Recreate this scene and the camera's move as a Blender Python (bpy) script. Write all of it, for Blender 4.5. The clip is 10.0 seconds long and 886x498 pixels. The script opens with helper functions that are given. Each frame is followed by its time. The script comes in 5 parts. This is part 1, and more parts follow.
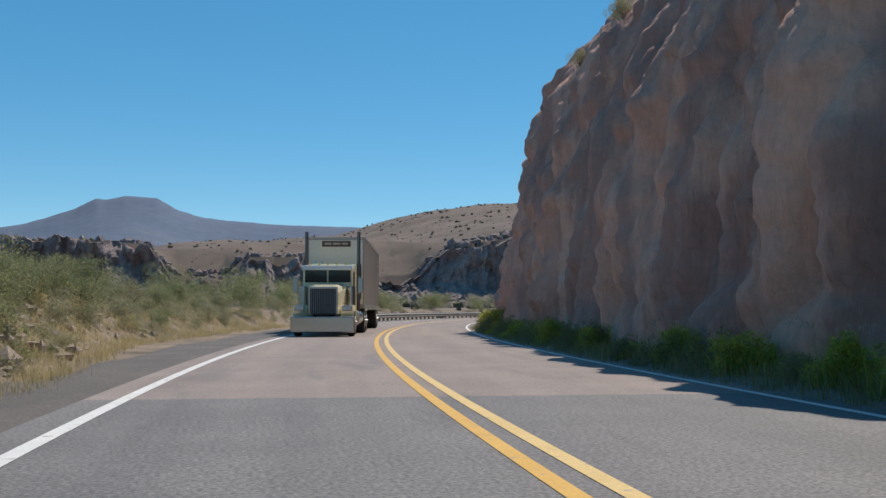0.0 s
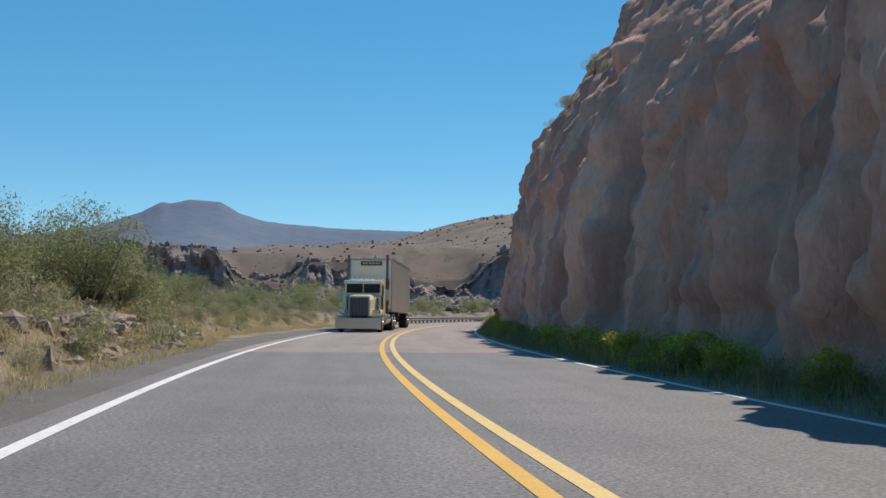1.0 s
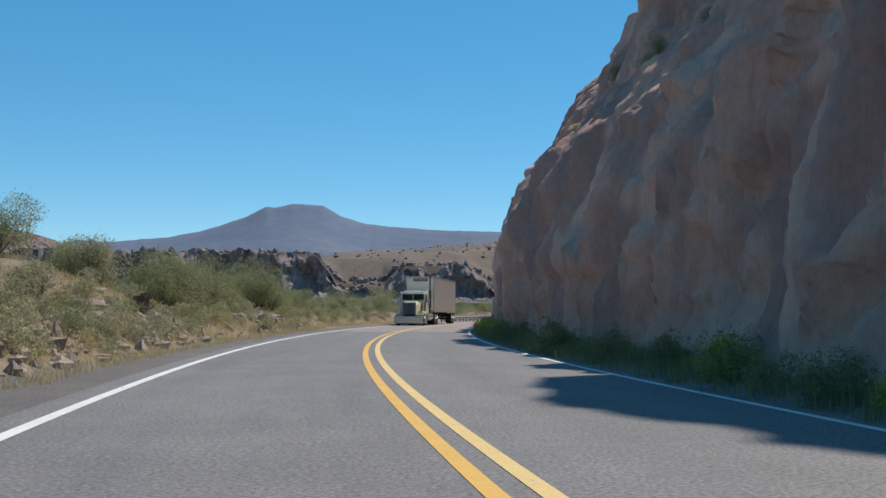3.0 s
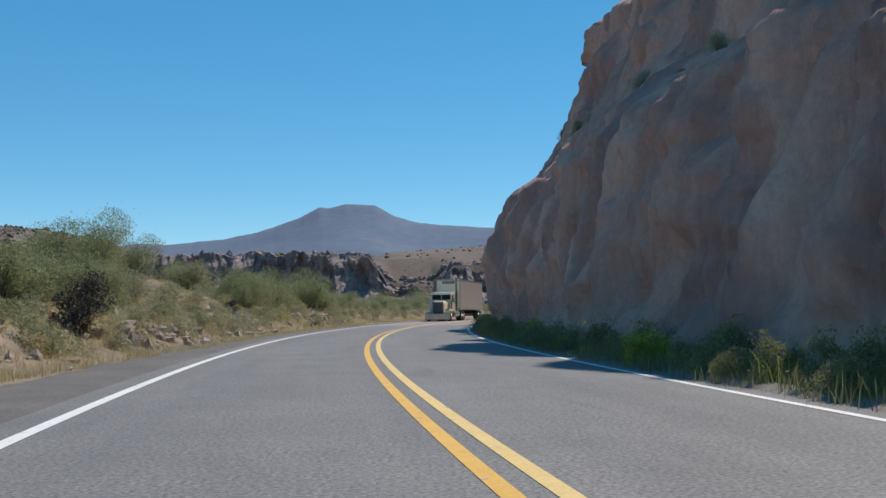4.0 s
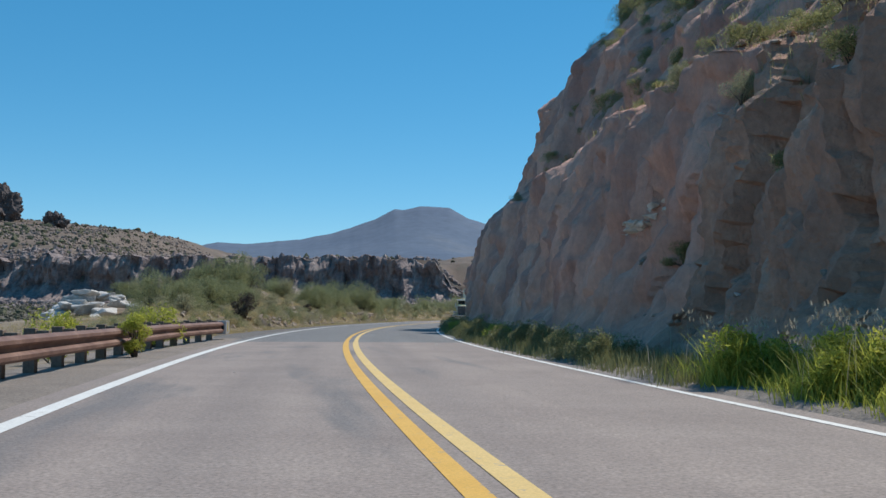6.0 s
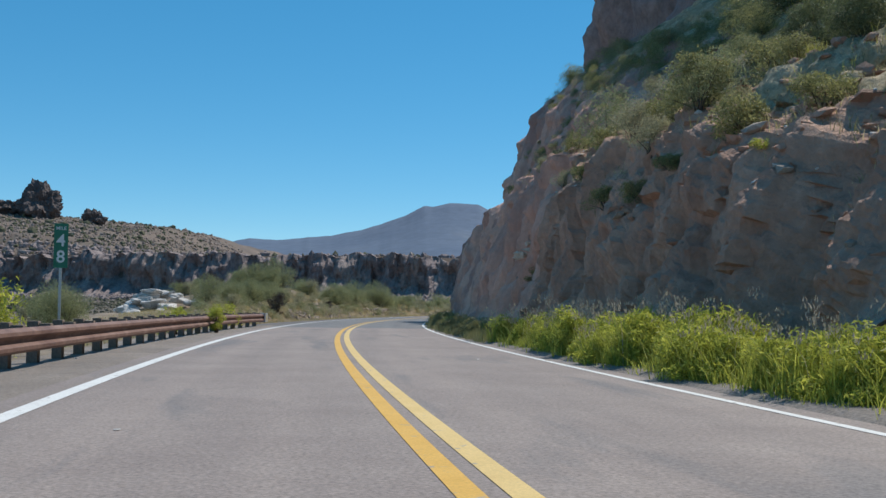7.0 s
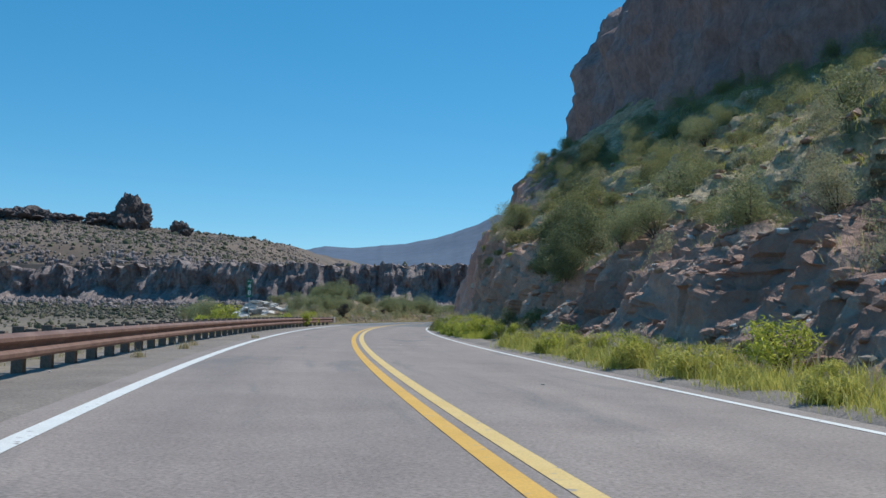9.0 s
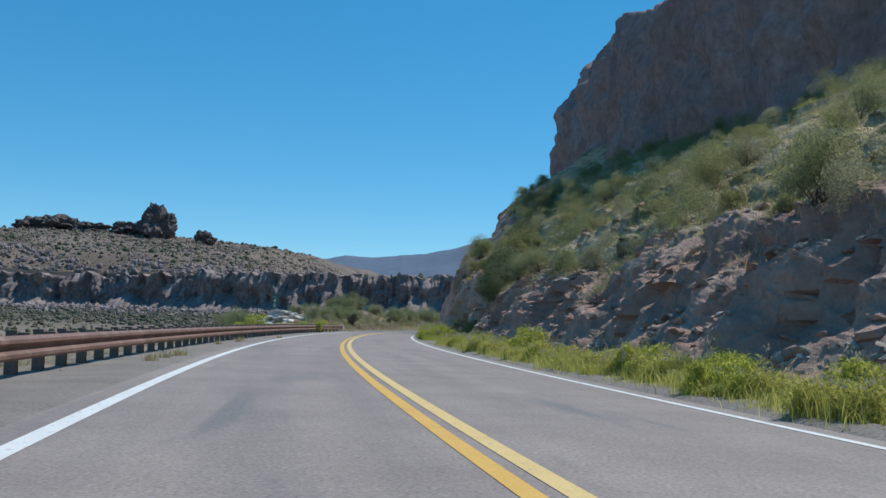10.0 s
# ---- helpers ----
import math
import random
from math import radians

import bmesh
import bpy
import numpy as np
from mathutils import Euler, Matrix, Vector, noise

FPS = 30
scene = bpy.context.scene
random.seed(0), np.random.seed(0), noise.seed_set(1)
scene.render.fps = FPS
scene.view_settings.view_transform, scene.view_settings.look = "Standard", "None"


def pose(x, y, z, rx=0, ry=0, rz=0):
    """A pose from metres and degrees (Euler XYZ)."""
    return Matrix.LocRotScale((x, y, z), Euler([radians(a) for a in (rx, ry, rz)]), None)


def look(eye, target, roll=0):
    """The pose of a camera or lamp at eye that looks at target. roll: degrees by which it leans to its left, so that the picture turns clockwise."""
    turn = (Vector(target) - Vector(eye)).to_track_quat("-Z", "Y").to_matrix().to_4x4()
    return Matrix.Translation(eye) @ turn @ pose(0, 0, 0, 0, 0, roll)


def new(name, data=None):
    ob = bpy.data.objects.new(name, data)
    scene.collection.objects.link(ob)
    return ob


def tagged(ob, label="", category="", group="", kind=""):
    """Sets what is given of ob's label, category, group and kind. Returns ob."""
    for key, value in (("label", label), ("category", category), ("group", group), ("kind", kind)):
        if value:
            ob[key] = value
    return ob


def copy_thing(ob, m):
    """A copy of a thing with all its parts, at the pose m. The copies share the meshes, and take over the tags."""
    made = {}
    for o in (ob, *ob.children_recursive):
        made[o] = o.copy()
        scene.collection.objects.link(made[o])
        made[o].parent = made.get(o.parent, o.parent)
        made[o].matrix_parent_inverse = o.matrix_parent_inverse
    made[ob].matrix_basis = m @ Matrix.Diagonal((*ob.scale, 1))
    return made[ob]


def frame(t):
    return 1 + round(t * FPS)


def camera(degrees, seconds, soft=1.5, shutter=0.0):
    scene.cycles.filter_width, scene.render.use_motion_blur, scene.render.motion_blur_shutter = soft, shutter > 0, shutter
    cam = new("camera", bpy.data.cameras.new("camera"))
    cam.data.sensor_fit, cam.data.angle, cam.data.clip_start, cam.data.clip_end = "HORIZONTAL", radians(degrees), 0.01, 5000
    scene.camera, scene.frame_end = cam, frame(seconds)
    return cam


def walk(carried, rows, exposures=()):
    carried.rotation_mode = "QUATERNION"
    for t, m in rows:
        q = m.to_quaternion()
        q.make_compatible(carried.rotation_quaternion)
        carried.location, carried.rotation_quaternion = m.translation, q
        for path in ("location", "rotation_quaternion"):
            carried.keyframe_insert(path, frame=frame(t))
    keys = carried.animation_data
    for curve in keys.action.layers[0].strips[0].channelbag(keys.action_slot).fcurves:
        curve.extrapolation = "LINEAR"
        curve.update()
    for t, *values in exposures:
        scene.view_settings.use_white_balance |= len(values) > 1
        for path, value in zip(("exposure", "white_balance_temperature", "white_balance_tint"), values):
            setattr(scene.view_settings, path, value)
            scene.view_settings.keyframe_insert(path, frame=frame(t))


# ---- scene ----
from mathutils.bvhtree import BVHTree

cam = camera(44.2, 10.0, soft=1.5, shutter=0.0)
EYE = 1.05
# seconds, x, y, yaw to the left, pitch up, roll
ROUTE = [
    (0.0, -0.330, 0.017, -12.13, 3.18, -0.05), (0.5, -0.596, -8.159, -10.51, 3.25, 0.20),
    (1.0, -0.707, -16.116, -9.00, 3.38, 0.45), (1.5, -0.643, -24.009, -7.56, 3.44, 0.77),
    (2.0, -0.320, -32.011, -6.41, 3.44, 0.63), (2.5, 0.196, -40.149, -5.09, 3.33, 0.34),
    (3.0, 0.942, -48.460, -3.72, 3.36, 0.12), (3.5, 1.793, -56.890, -2.32, 3.34, -0.20),
    (4.0, 2.855, -65.367, -0.94, 3.24, -0.69), (4.5, 4.185, -73.938, 0.41, 2.89, -1.05),
    (5.0, 5.607, -82.659, 1.51, 3.18, -0.40), (5.5, 7.275, -91.484, 2.23, 3.36, 0.01),
    (6.0, 9.077, -100.377, 3.01, 3.34, 0.37), (6.5, 11.048, -109.329, 3.81, 3.22, 0.56),
    (7.0, 13.164, -118.340, 4.60, 3.13, 0.65), (7.5, 15.330, -127.427, 5.53, 3.21, 0.64),
    (8.0, 17.574, -136.541, 6.50, 3.69, 1.39), (8.5, 20.082, -145.767, 7.57, 3.61, 1.53),
    (9.0, 22.857, -155.224, 8.52, 3.47, 1.03), (9.5, 25.830, -164.831, 9.11, 3.67, 1.35),
    (10.0, 28.944, -174.520, 9.61, 3.97, 1.68),
]


def aim(x, y, yaw, pitch):
    a, p = radians(yaw), radians(pitch)
    return (x - 10 * math.sin(a) * math.cos(p), y + 10 * math.cos(a) * math.cos(p), EYE + 10 * math.sin(p))


walk(cam, [(t, look((x, y, EYE), aim(x, y, yaw, pitch), roll)) for t, x, y, yaw, pitch, roll in ROUTE],
     [(0.0, 0.0, 6900, 14), (0.5, 0.12, 6950, 14), (1.5, 0.13, 6850, 14), (2.5, 0.12, 6800, 13), (4.5, 0.06, 6600, 12), (5.5, 0.02, 6450, 10), (7.5, 0.05, 6400, 9), (10.0, 0.0, 6050, 7)])

# ---- light ----
SUN_EL, SUN_AZ = radians(55.8), radians(46)   # azimuth clockwise from +y
world = bpy.data.worlds.new("sky")
scene.world = world
world.use_nodes = True
wn = world.node_tree.nodes
sky = wn.new("ShaderNodeTexSky")
sky.sky_type, sky.sun_disc = "NISHITA", False
sky.sun_elevation, sky.sun_rotation = SUN_EL, SUN_AZ
sky.air_density, sky.dust_density, sky.ozone_density, sky.altitude = 0.75, 0.0, 2.5, 1800
wn["Background"].inputs["Strength"].default_value = 0.142
deep = wn.new("ShaderNodeHueSaturation")
deep.inputs["Hue"].default_value, deep.inputs["Saturation"].default_value = 0.48, 1.28
# clear dry air: the horizon is little brighter than the sky above it
split, join = wn.new("ShaderNodeSeparateColor"), wn.new("ShaderNodeCombineColor")
even, level = wn.new("ShaderNodeMath"), wn.new("ShaderNodeMath")
split.mode = join.mode = "HSV"
even.operation, level.operation = "POWER", "MULTIPLY"
even.inputs[1].default_value, level.inputs[1].default_value = 0.6, 1.76
for a, b in ((sky.outputs[0], split.inputs[0]), (split.outputs[0], join.inputs[0]), (split.outputs[1], join.inputs[1]), (split.outputs[2], even.inputs[0]),
             (even.outputs[0], level.inputs[0]), (level.outputs[0], join.inputs[2]), (join.outputs[0], deep.inputs["Color"])):
    world.node_tree.links.new(a, b)
world.node_tree.links.new(deep.outputs[0], wn["Background"].inputs["Color"])
sun = new("sun", bpy.data.lights.new("sun", "SUN"))
sun.data.energy, sun.data.angle, sun.data.color = 4.0, radians(0.53), (1.0, 0.95, 0.87)
to_sun = Vector((math.sin(SUN_AZ) * math.cos(SUN_EL), math.cos(SUN_AZ) * math.cos(SUN_EL), math.sin(SUN_EL)))
sun.matrix_world = look(to_sun * 50, (0, 0, 0))

# ---- materials ----


def ramp(nodes, links, fac, stops):
    r = nodes.new("ShaderNodeValToRGB")
    while len(r.color_ramp.elements) < len(stops):
        r.color_ramp.elements.new(0.5)
    for e, (p, c) in zip(r.color_ramp.elements, stops):
        e.position, e.color = p, (*c, 1)
    links.new(fac, r.inputs[0])
    return r.outputs[0]


def noisy(nodes, links, scale, detail=6.0, rough=0.6, stretch=(1, 1, 1), distort=0.0, coords="Object"):
    tc = nodes.new("ShaderNodeTexCoord")
    mp = nodes.new("ShaderNodeMapping")
    mp.inputs["Scale"].default_value = stretch
    links.new(tc.outputs[coords], mp.inputs[0])
    n = nodes.new("ShaderNodeTexNoise")
    n.inputs["Scale"].default_value, n.inputs["Detail"].default_value = scale, detail
    n.inputs["Roughness"].default_value, n.inputs["Distortion"].default_value = rough, distort
    links.new(mp.outputs[0], n.inputs["Vector"])
    return n.outputs[0]


def mixed(nodes, links, fac, a, b, kind="MIX"):
    m = nodes.new("ShaderNodeMix")
    m.data_type, m.blend_type = "RGBA", kind
    for sock, val in ((m.inputs[0], fac), (m.inputs[6], a), (m.inputs[7], b)):
        if isinstance(val, (int, float)):
            sock.default_value = val
        elif isinstance(val, tuple):
            sock.default_value = (*val, 1)
        else:
            links.new(val, sock)
    return m.outputs[2]


def surface(name, stops, scale=1.0, rough=0.85, fine=12.0, fine_amount=0.35, bump=0.4, bump_scale=20.0, bump_dist=0.02,
            stretch=(1, 1, 1), metal=0.0, spots=None, detail=6.0, coat=0.0):
    """Rough, uneven stuff: a wide colour variation, a fine grain over it, bump, and optional spots of another colour."""
    m = bpy.data.materials.new(name)
    m.use_nodes = True
    n, l = m.node_tree.nodes, m.node_tree.links
    bsdf = n["Principled BSDF"]
    col = ramp(n, l, noisy(n, l, scale, detail, 0.62, stretch, 0.3), stops)
    grain = ramp(n, l, noisy(n, l, fine, 5.0, 0.7), [(0.25, (1 - fine_amount,) * 3), (0.75, (1 + fine_amount * 0.6,) * 3)])
    col = mixed(n, l, 1.0, col, grain, "MULTIPLY")
    if spots:
        sscale, lo, hi, scol = spots
        mask = ramp(n, l, noisy(n, l, sscale, 4.0, 0.55), [(lo, (0, 0, 0)), (hi, (1, 1, 1))])
        col = mixed(n, l, mask, col, scol)
    l.new(col, bsdf.inputs["Base Color"])
    bsdf.inputs["Roughness"].default_value, bsdf.inputs["Metallic"].default_value = rough, metal
    bsdf.inputs["Coat Weight"].default_value = coat
    if bump:
        b = n.new("ShaderNodeBump")
        b.inputs["Strength"].default_value, b.inputs["Distance"].default_value = bump, bump_dist
        l.new(noisy(n, l, bump_scale, 8.0, 0.65, stretch), b.inputs["Height"])
        l.new(b.outputs[0], bsdf.inputs["Normal"])
    return m


def leafy(name, dark, light, trans=0.35, rough=0.6):
    """Leaves and blades: colour differs from leaf to leaf, light passes through."""
    m = bpy.data.materials.new(name)
    m.use_nodes = True
    n, l = m.node_tree.nodes, m.node_tree.links
    bsdf, out = n["Principled BSDF"], n["Material Output"]
    geo = n.new("ShaderNodeNewGeometry")
    col = ramp(n, l, geo.outputs["Random Per Island"], [(0.0, dark), (1.0, light)])
    wide = ramp(n, l, noisy(n, l, 0.9, 3.0), [(0.3, (0.75, 0.75, 0.75)), (0.7, (1.15, 1.12, 1.0))])
    col = mixed(n, l, 1.0, col, wide, "MULTIPLY")
    l.new(col, bsdf.inputs["Base Color"])
    bsdf.inputs["Roughness"].default_value = rough
    tr = n.new("ShaderNodeBsdfTranslucent")
    l.new(col, tr.inputs["Color"])
    mx = n.new("ShaderNodeMixShader")
    mx.inputs[0].default_value = trans
    l.new(bsdf.outputs[0], mx.inputs[1])
    l.new(tr.outputs[0], mx.inputs[2])
    l.new(mx.outputs[0], out.inputs[0])
    return m


M = {}


def asphalt(name, lo, hi, smear, speck):
    """Worn asphalt: stones of several greys, long wheel tracks and smears along the road, a few tar patches."""
    m = bpy.data.materials.new(name)
    m.use_nodes = True
    n, l = m.node_tree.nodes, m.node_tree.links
    bsdf = n["Principled BSDF"]
    col = ramp(n, l, noisy(n, l, 0.5, 5.0, 0.6), [(0.3, lo), (0.7, hi)])
    tracks = ramp(n, l, noisy(n, l, 1.0, 4.0, 0.55, (0.035, 0.9, 1), 0.0, "UV"), [(0.32, (0.86, 0.86, 0.87)), (0.68, (1.1, 1.09, 1.08))])
    col = mixed(n, l, 1.0, col, tracks, "MULTIPLY")
    patch = ramp(n, l, noisy(n, l, 1.0, 4.0, 0.6, (0.13, 0.8, 1), 0.4, "UV"), [(0.57, (0, 0, 0)), (0.7, (0.85, 0.85, 0.85))])
    col = mixed(n, l, patch, col, smear)
    stones = ramp(n, l, noisy(n, l, 26, 3.0, 0.75), [(0.3, (1 - speck,) * 3), (0.5, (1, 1, 1)), (0.72, (1 + speck,) * 3)])
    col = mixed(n, l, 1.0, col, stones, "MULTIPLY")
    mottle = ramp(n, l, noisy(n, l, 6.0, 5.0, 0.75), [(0.3, (0.88, 0.88, 0.88)), (0.7, (1.1, 1.1, 1.1))])
    col = mixed(n, l, 1.0, col, mottle, "MULTIPLY")
    l.new(col, bsdf.inputs["Base Color"])
    bsdf.inputs["Roughness"].default_value = 0.8
    b = n.new("ShaderNodeBump")
    b.inputs["Strength"].default_value, b.inputs["Distance"].default_value = 0.35, 0.012
    l.new(noisy(n, l, 70, 4.0, 0.7), b.inputs["Height"])
    l.new(b.outputs[0], bsdf.inputs["Normal"])
    return m


M["asphalt_new"] = asphalt("asphalt_new", (0.155, 0.15, 0.147), (0.195, 0.188, 0.183), (0.135, 0.132, 0.13), 0.7)
M["asphalt_old"] = asphalt("asphalt_old", (0.245, 0.2, 0.178), (0.308, 0.256, 0.226), (0.176, 0.16, 0.155), 0.42)
M["white_line"] = surface("white_line", [(0.3, (0.68, 0.67, 0.64)), (0.7, (0.8, 0.79, 0.76))], 2.0, 0.7, 40, 0.25, 0.3, 60, 0.005, spots=(7, 0.62, 0.7, (0.32, 0.28, 0.26)))
M["yellow_line"] = surface("yellow_line", [(0.3, (0.66, 0.37, 0.06)), (0.7, (0.74, 0.44, 0.09))], 1.5, 0.7, 40, 0.25, 0.3, 60, 0.005, spots=(7, 0.62, 0.7, (0.32, 0.28, 0.26)))
M["yellow_pale"] = surface("yellow_pale", [(0.3, (0.68, 0.47, 0.17)), (0.7, (0.75, 0.54, 0.22))], 1.5, 0.7, 40, 0.25, 0.3, 60, 0.005, spots=(7, 0.62, 0.7, (0.32, 0.28, 0.26)))
M["gravel"] = surface("gravel", [(0.25, (0.21, 0.178, 0.155)), (0.6, (0.3, 0.255, 0.22)), (0.8, (0.37, 0.315, 0.27))], 0.5, 0.95, 22, 0.6, 0.8, 35, 0.03)


def cliff_material():
    """Welded tuff: broad tan and pinkish tones, dark varnish in ragged patches and streaks that run down the face."""
    m = bpy.data.materials.new("cliff")
    m.use_nodes = True
    n, l = m.node_tree.nodes, m.node_tree.links
    bsdf = n["Principled BSDF"]
    col = ramp(n, l, noisy(n, l, 0.16, 5.0, 0.55, (1, 1, 0.45), 0.4), [(0.3, (0.54, 0.287, 0.217)), (0.5, (0.685, 0.384, 0.29)), (0.7, (0.8, 0.478, 0.363))])
    varnish = ramp(n, l, noisy(n, l, 0.17, 4.0, 0.5, (1, 1, 0.5), 1.1), [(0.5, (0, 0, 0)), (0.56, (0.75, 0.75, 0.75)), (0.75, (1, 1, 1))])
    col = mixed(n, l, varnish, col, (0.44, 0.243, 0.197))
    streak = ramp(n, l, noisy(n, l, 0.9, 4.0, 0.55, (1, 1, 0.07), 0.3), [(0.3, (0.74, 0.72, 0.73)), (0.6, (1.08, 1.07, 1.05))])
    col = mixed(n, l, 0.75, col, streak, "MULTIPLY")
    grain = ramp(n, l, noisy(n, l, 5.0, 5.0, 0.7), [(0.25, (0.82, 0.82, 0.82)), (0.75, (1.1, 1.1, 1.1))])
    col = mixed(n, l, 1.0, col, grain, "MULTIPLY")
    l.new(col, bsdf.inputs["Base Color"])
    bsdf.inputs["Roughness"].default_value = 0.93
    b = n.new("ShaderNodeBump")
    b.inputs["Strength"].default_value, b.inputs["Distance"].default_value = 1.0, 0.34
    l.new(noisy(n, l, 1.3, 10.0, 0.66, (1, 1, 0.35)), b.inputs["Height"])
    l.new(b.outputs[0], bsdf.inputs["Normal"])
    return m


M["cliff"] = cliff_material()
M["gravel_dark"] = surface("gravel_dark", [(0.25, (0.125, 0.115, 0.108)), (0.6, (0.18, 0.163, 0.15)), (0.8, (0.25, 0.222, 0.2))], 0.5, 0.95, 22, 0.6, 0.8, 35, 0.03)
M["basalt"] = surface("basalt", [(0.3, (0.17, 0.134, 0.13)), (0.5, (0.275, 0.214, 0.2)), (0.7, (0.4, 0.315, 0.275))],
                      0.09, 0.95, 0.5, 0.5, 1.0, 0.35, 1.2, stretch=(1, 1, 0.3))
M["black_rock"] = surface("black_rock", [(0.3, (0.085, 0.066, 0.064)), (0.7, (0.155, 0.122, 0.112))], 0.12, 0.95, 0.6, 0.4, 1.0, 0.5, 0.8)
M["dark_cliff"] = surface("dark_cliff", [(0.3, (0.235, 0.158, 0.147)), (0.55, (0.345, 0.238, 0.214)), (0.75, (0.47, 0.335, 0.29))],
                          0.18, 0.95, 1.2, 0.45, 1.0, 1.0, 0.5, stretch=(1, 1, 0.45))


def bank_material():
    """Rock of the cut: brown tuff that passes into pale purplish rock towards the south."""
    m = bpy.data.materials.new("bank_rock")
    m.use_nodes = True
    n, l = m.node_tree.nodes, m.node_tree.links
    bsdf = n["Principled BSDF"]
    wide = noisy(n, l, 0.4, 6.0, 0.62, (1, 1, 1), 0.3)
    brown = ramp(n, l, wide, [(0.28, (0.36, 0.2, 0.14)), (0.5, (0.52, 0.307, 0.218)), (0.75, (0.7, 0.455, 0.335))])
    pale = ramp(n, l, wide, [(0.28, (0.31, 0.178, 0.135)), (0.5, (0.44, 0.275, 0.21)), (0.75, (0.6, 0.42, 0.33))])
    place, sep = n.new("ShaderNodeTexCoord"), n.new("ShaderNodeSeparateXYZ")
    l.new(place.outputs["Object"], sep.inputs[0])
    shift, total = n.new("ShaderNodeMath"), n.new("ShaderNodeMath")
    shift.operation, total.operation = "MULTIPLY", "ADD"
    shift.inputs[1].default_value = 26
    l.new(noisy(n, l, 0.22, 3.0), shift.inputs[0])
    l.new(shift.outputs[0], total.inputs[0])
    l.new(sep.outputs[1], total.inputs[1])
    kind = n.new("ShaderNodeMapRange")
    kind.inputs["From Min"].default_value, kind.inputs["From Max"].default_value = -100, -108
    l.new(total.outputs[0], kind.inputs[0])
    col = mixed(n, l, kind.outputs[0], brown, pale)
    spots = ramp(n, l, noisy(n, l, 0.8, 4.0, 0.55), [(0.64, (0, 0, 0)), (0.7, (1, 1, 1))])
    col = mixed(n, l, spots, col, (0.48, 0.36, 0.285))
    grain = ramp(n, l, noisy(n, l, 5.0, 5.0, 0.7), [(0.25, (0.75, 0.75, 0.75)), (0.75, (1.15, 1.15, 1.15))])
    col = mixed(n, l, 1.0, col, grain, "MULTIPLY")
    l.new(col, bsdf.inputs["Base Color"])
    bsdf.inputs["Roughness"].default_value = 0.95
    b = n.new("ShaderNodeBump")
    b.inputs["Strength"].default_value, b.inputs["Distance"].default_value = 1.0, 0.3
    l.new(noisy(n, l, 1.8, 9.0, 0.65), b.inputs["Height"])
    l.new(b.outputs[0], bsdf.inputs["Normal"])
    return m


M["bank_rock"] = bank_material()
M["pale_rock"] = surface("pale_rock", [(0.3, (0.6, 0.49, 0.4)), (0.7, (0.82, 0.71, 0.6))], 1.4, 0.95, 8, 0.3, 0.8, 7, 0.05)
M["slope_soil"] = surface("slope_soil", [(0.3, (0.38, 0.29, 0.17)), (0.5, (0.54, 0.415, 0.26)), (0.7, (0.66, 0.52, 0.345))],
                          0.5, 0.95, 5.0, 0.5, 1.0, 4.0, 0.2, spots=(0.35, 0.5, 0.62, (0.17, 0.165, 0.08)))
M["hill_stone"] = surface("hill_stone", [(0.3, (0.205, 0.15, 0.122)), (0.7, (0.36, 0.275, 0.225))], 0.2, 0.95, 2, 0.4, 0.8, 3, 0.05)
M["boulder"] = surface("boulder", [(0.3, (0.25, 0.195, 0.155)), (0.7, (0.45, 0.365, 0.29))], 1.6, 0.95, 9, 0.4, 0.8, 7, 0.05)
M["white_rock"] = surface("white_rock", [(0.3, (0.46, 0.43, 0.4)), (0.7, (0.7, 0.67, 0.63))], 1.4, 0.95, 8, 0.3, 0.8, 7, 0.05)
# The blue-grey of distant haze is painted into this rock colour.
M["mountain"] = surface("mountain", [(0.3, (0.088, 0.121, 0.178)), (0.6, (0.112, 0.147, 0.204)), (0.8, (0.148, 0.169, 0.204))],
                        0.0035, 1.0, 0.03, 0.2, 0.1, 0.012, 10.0)


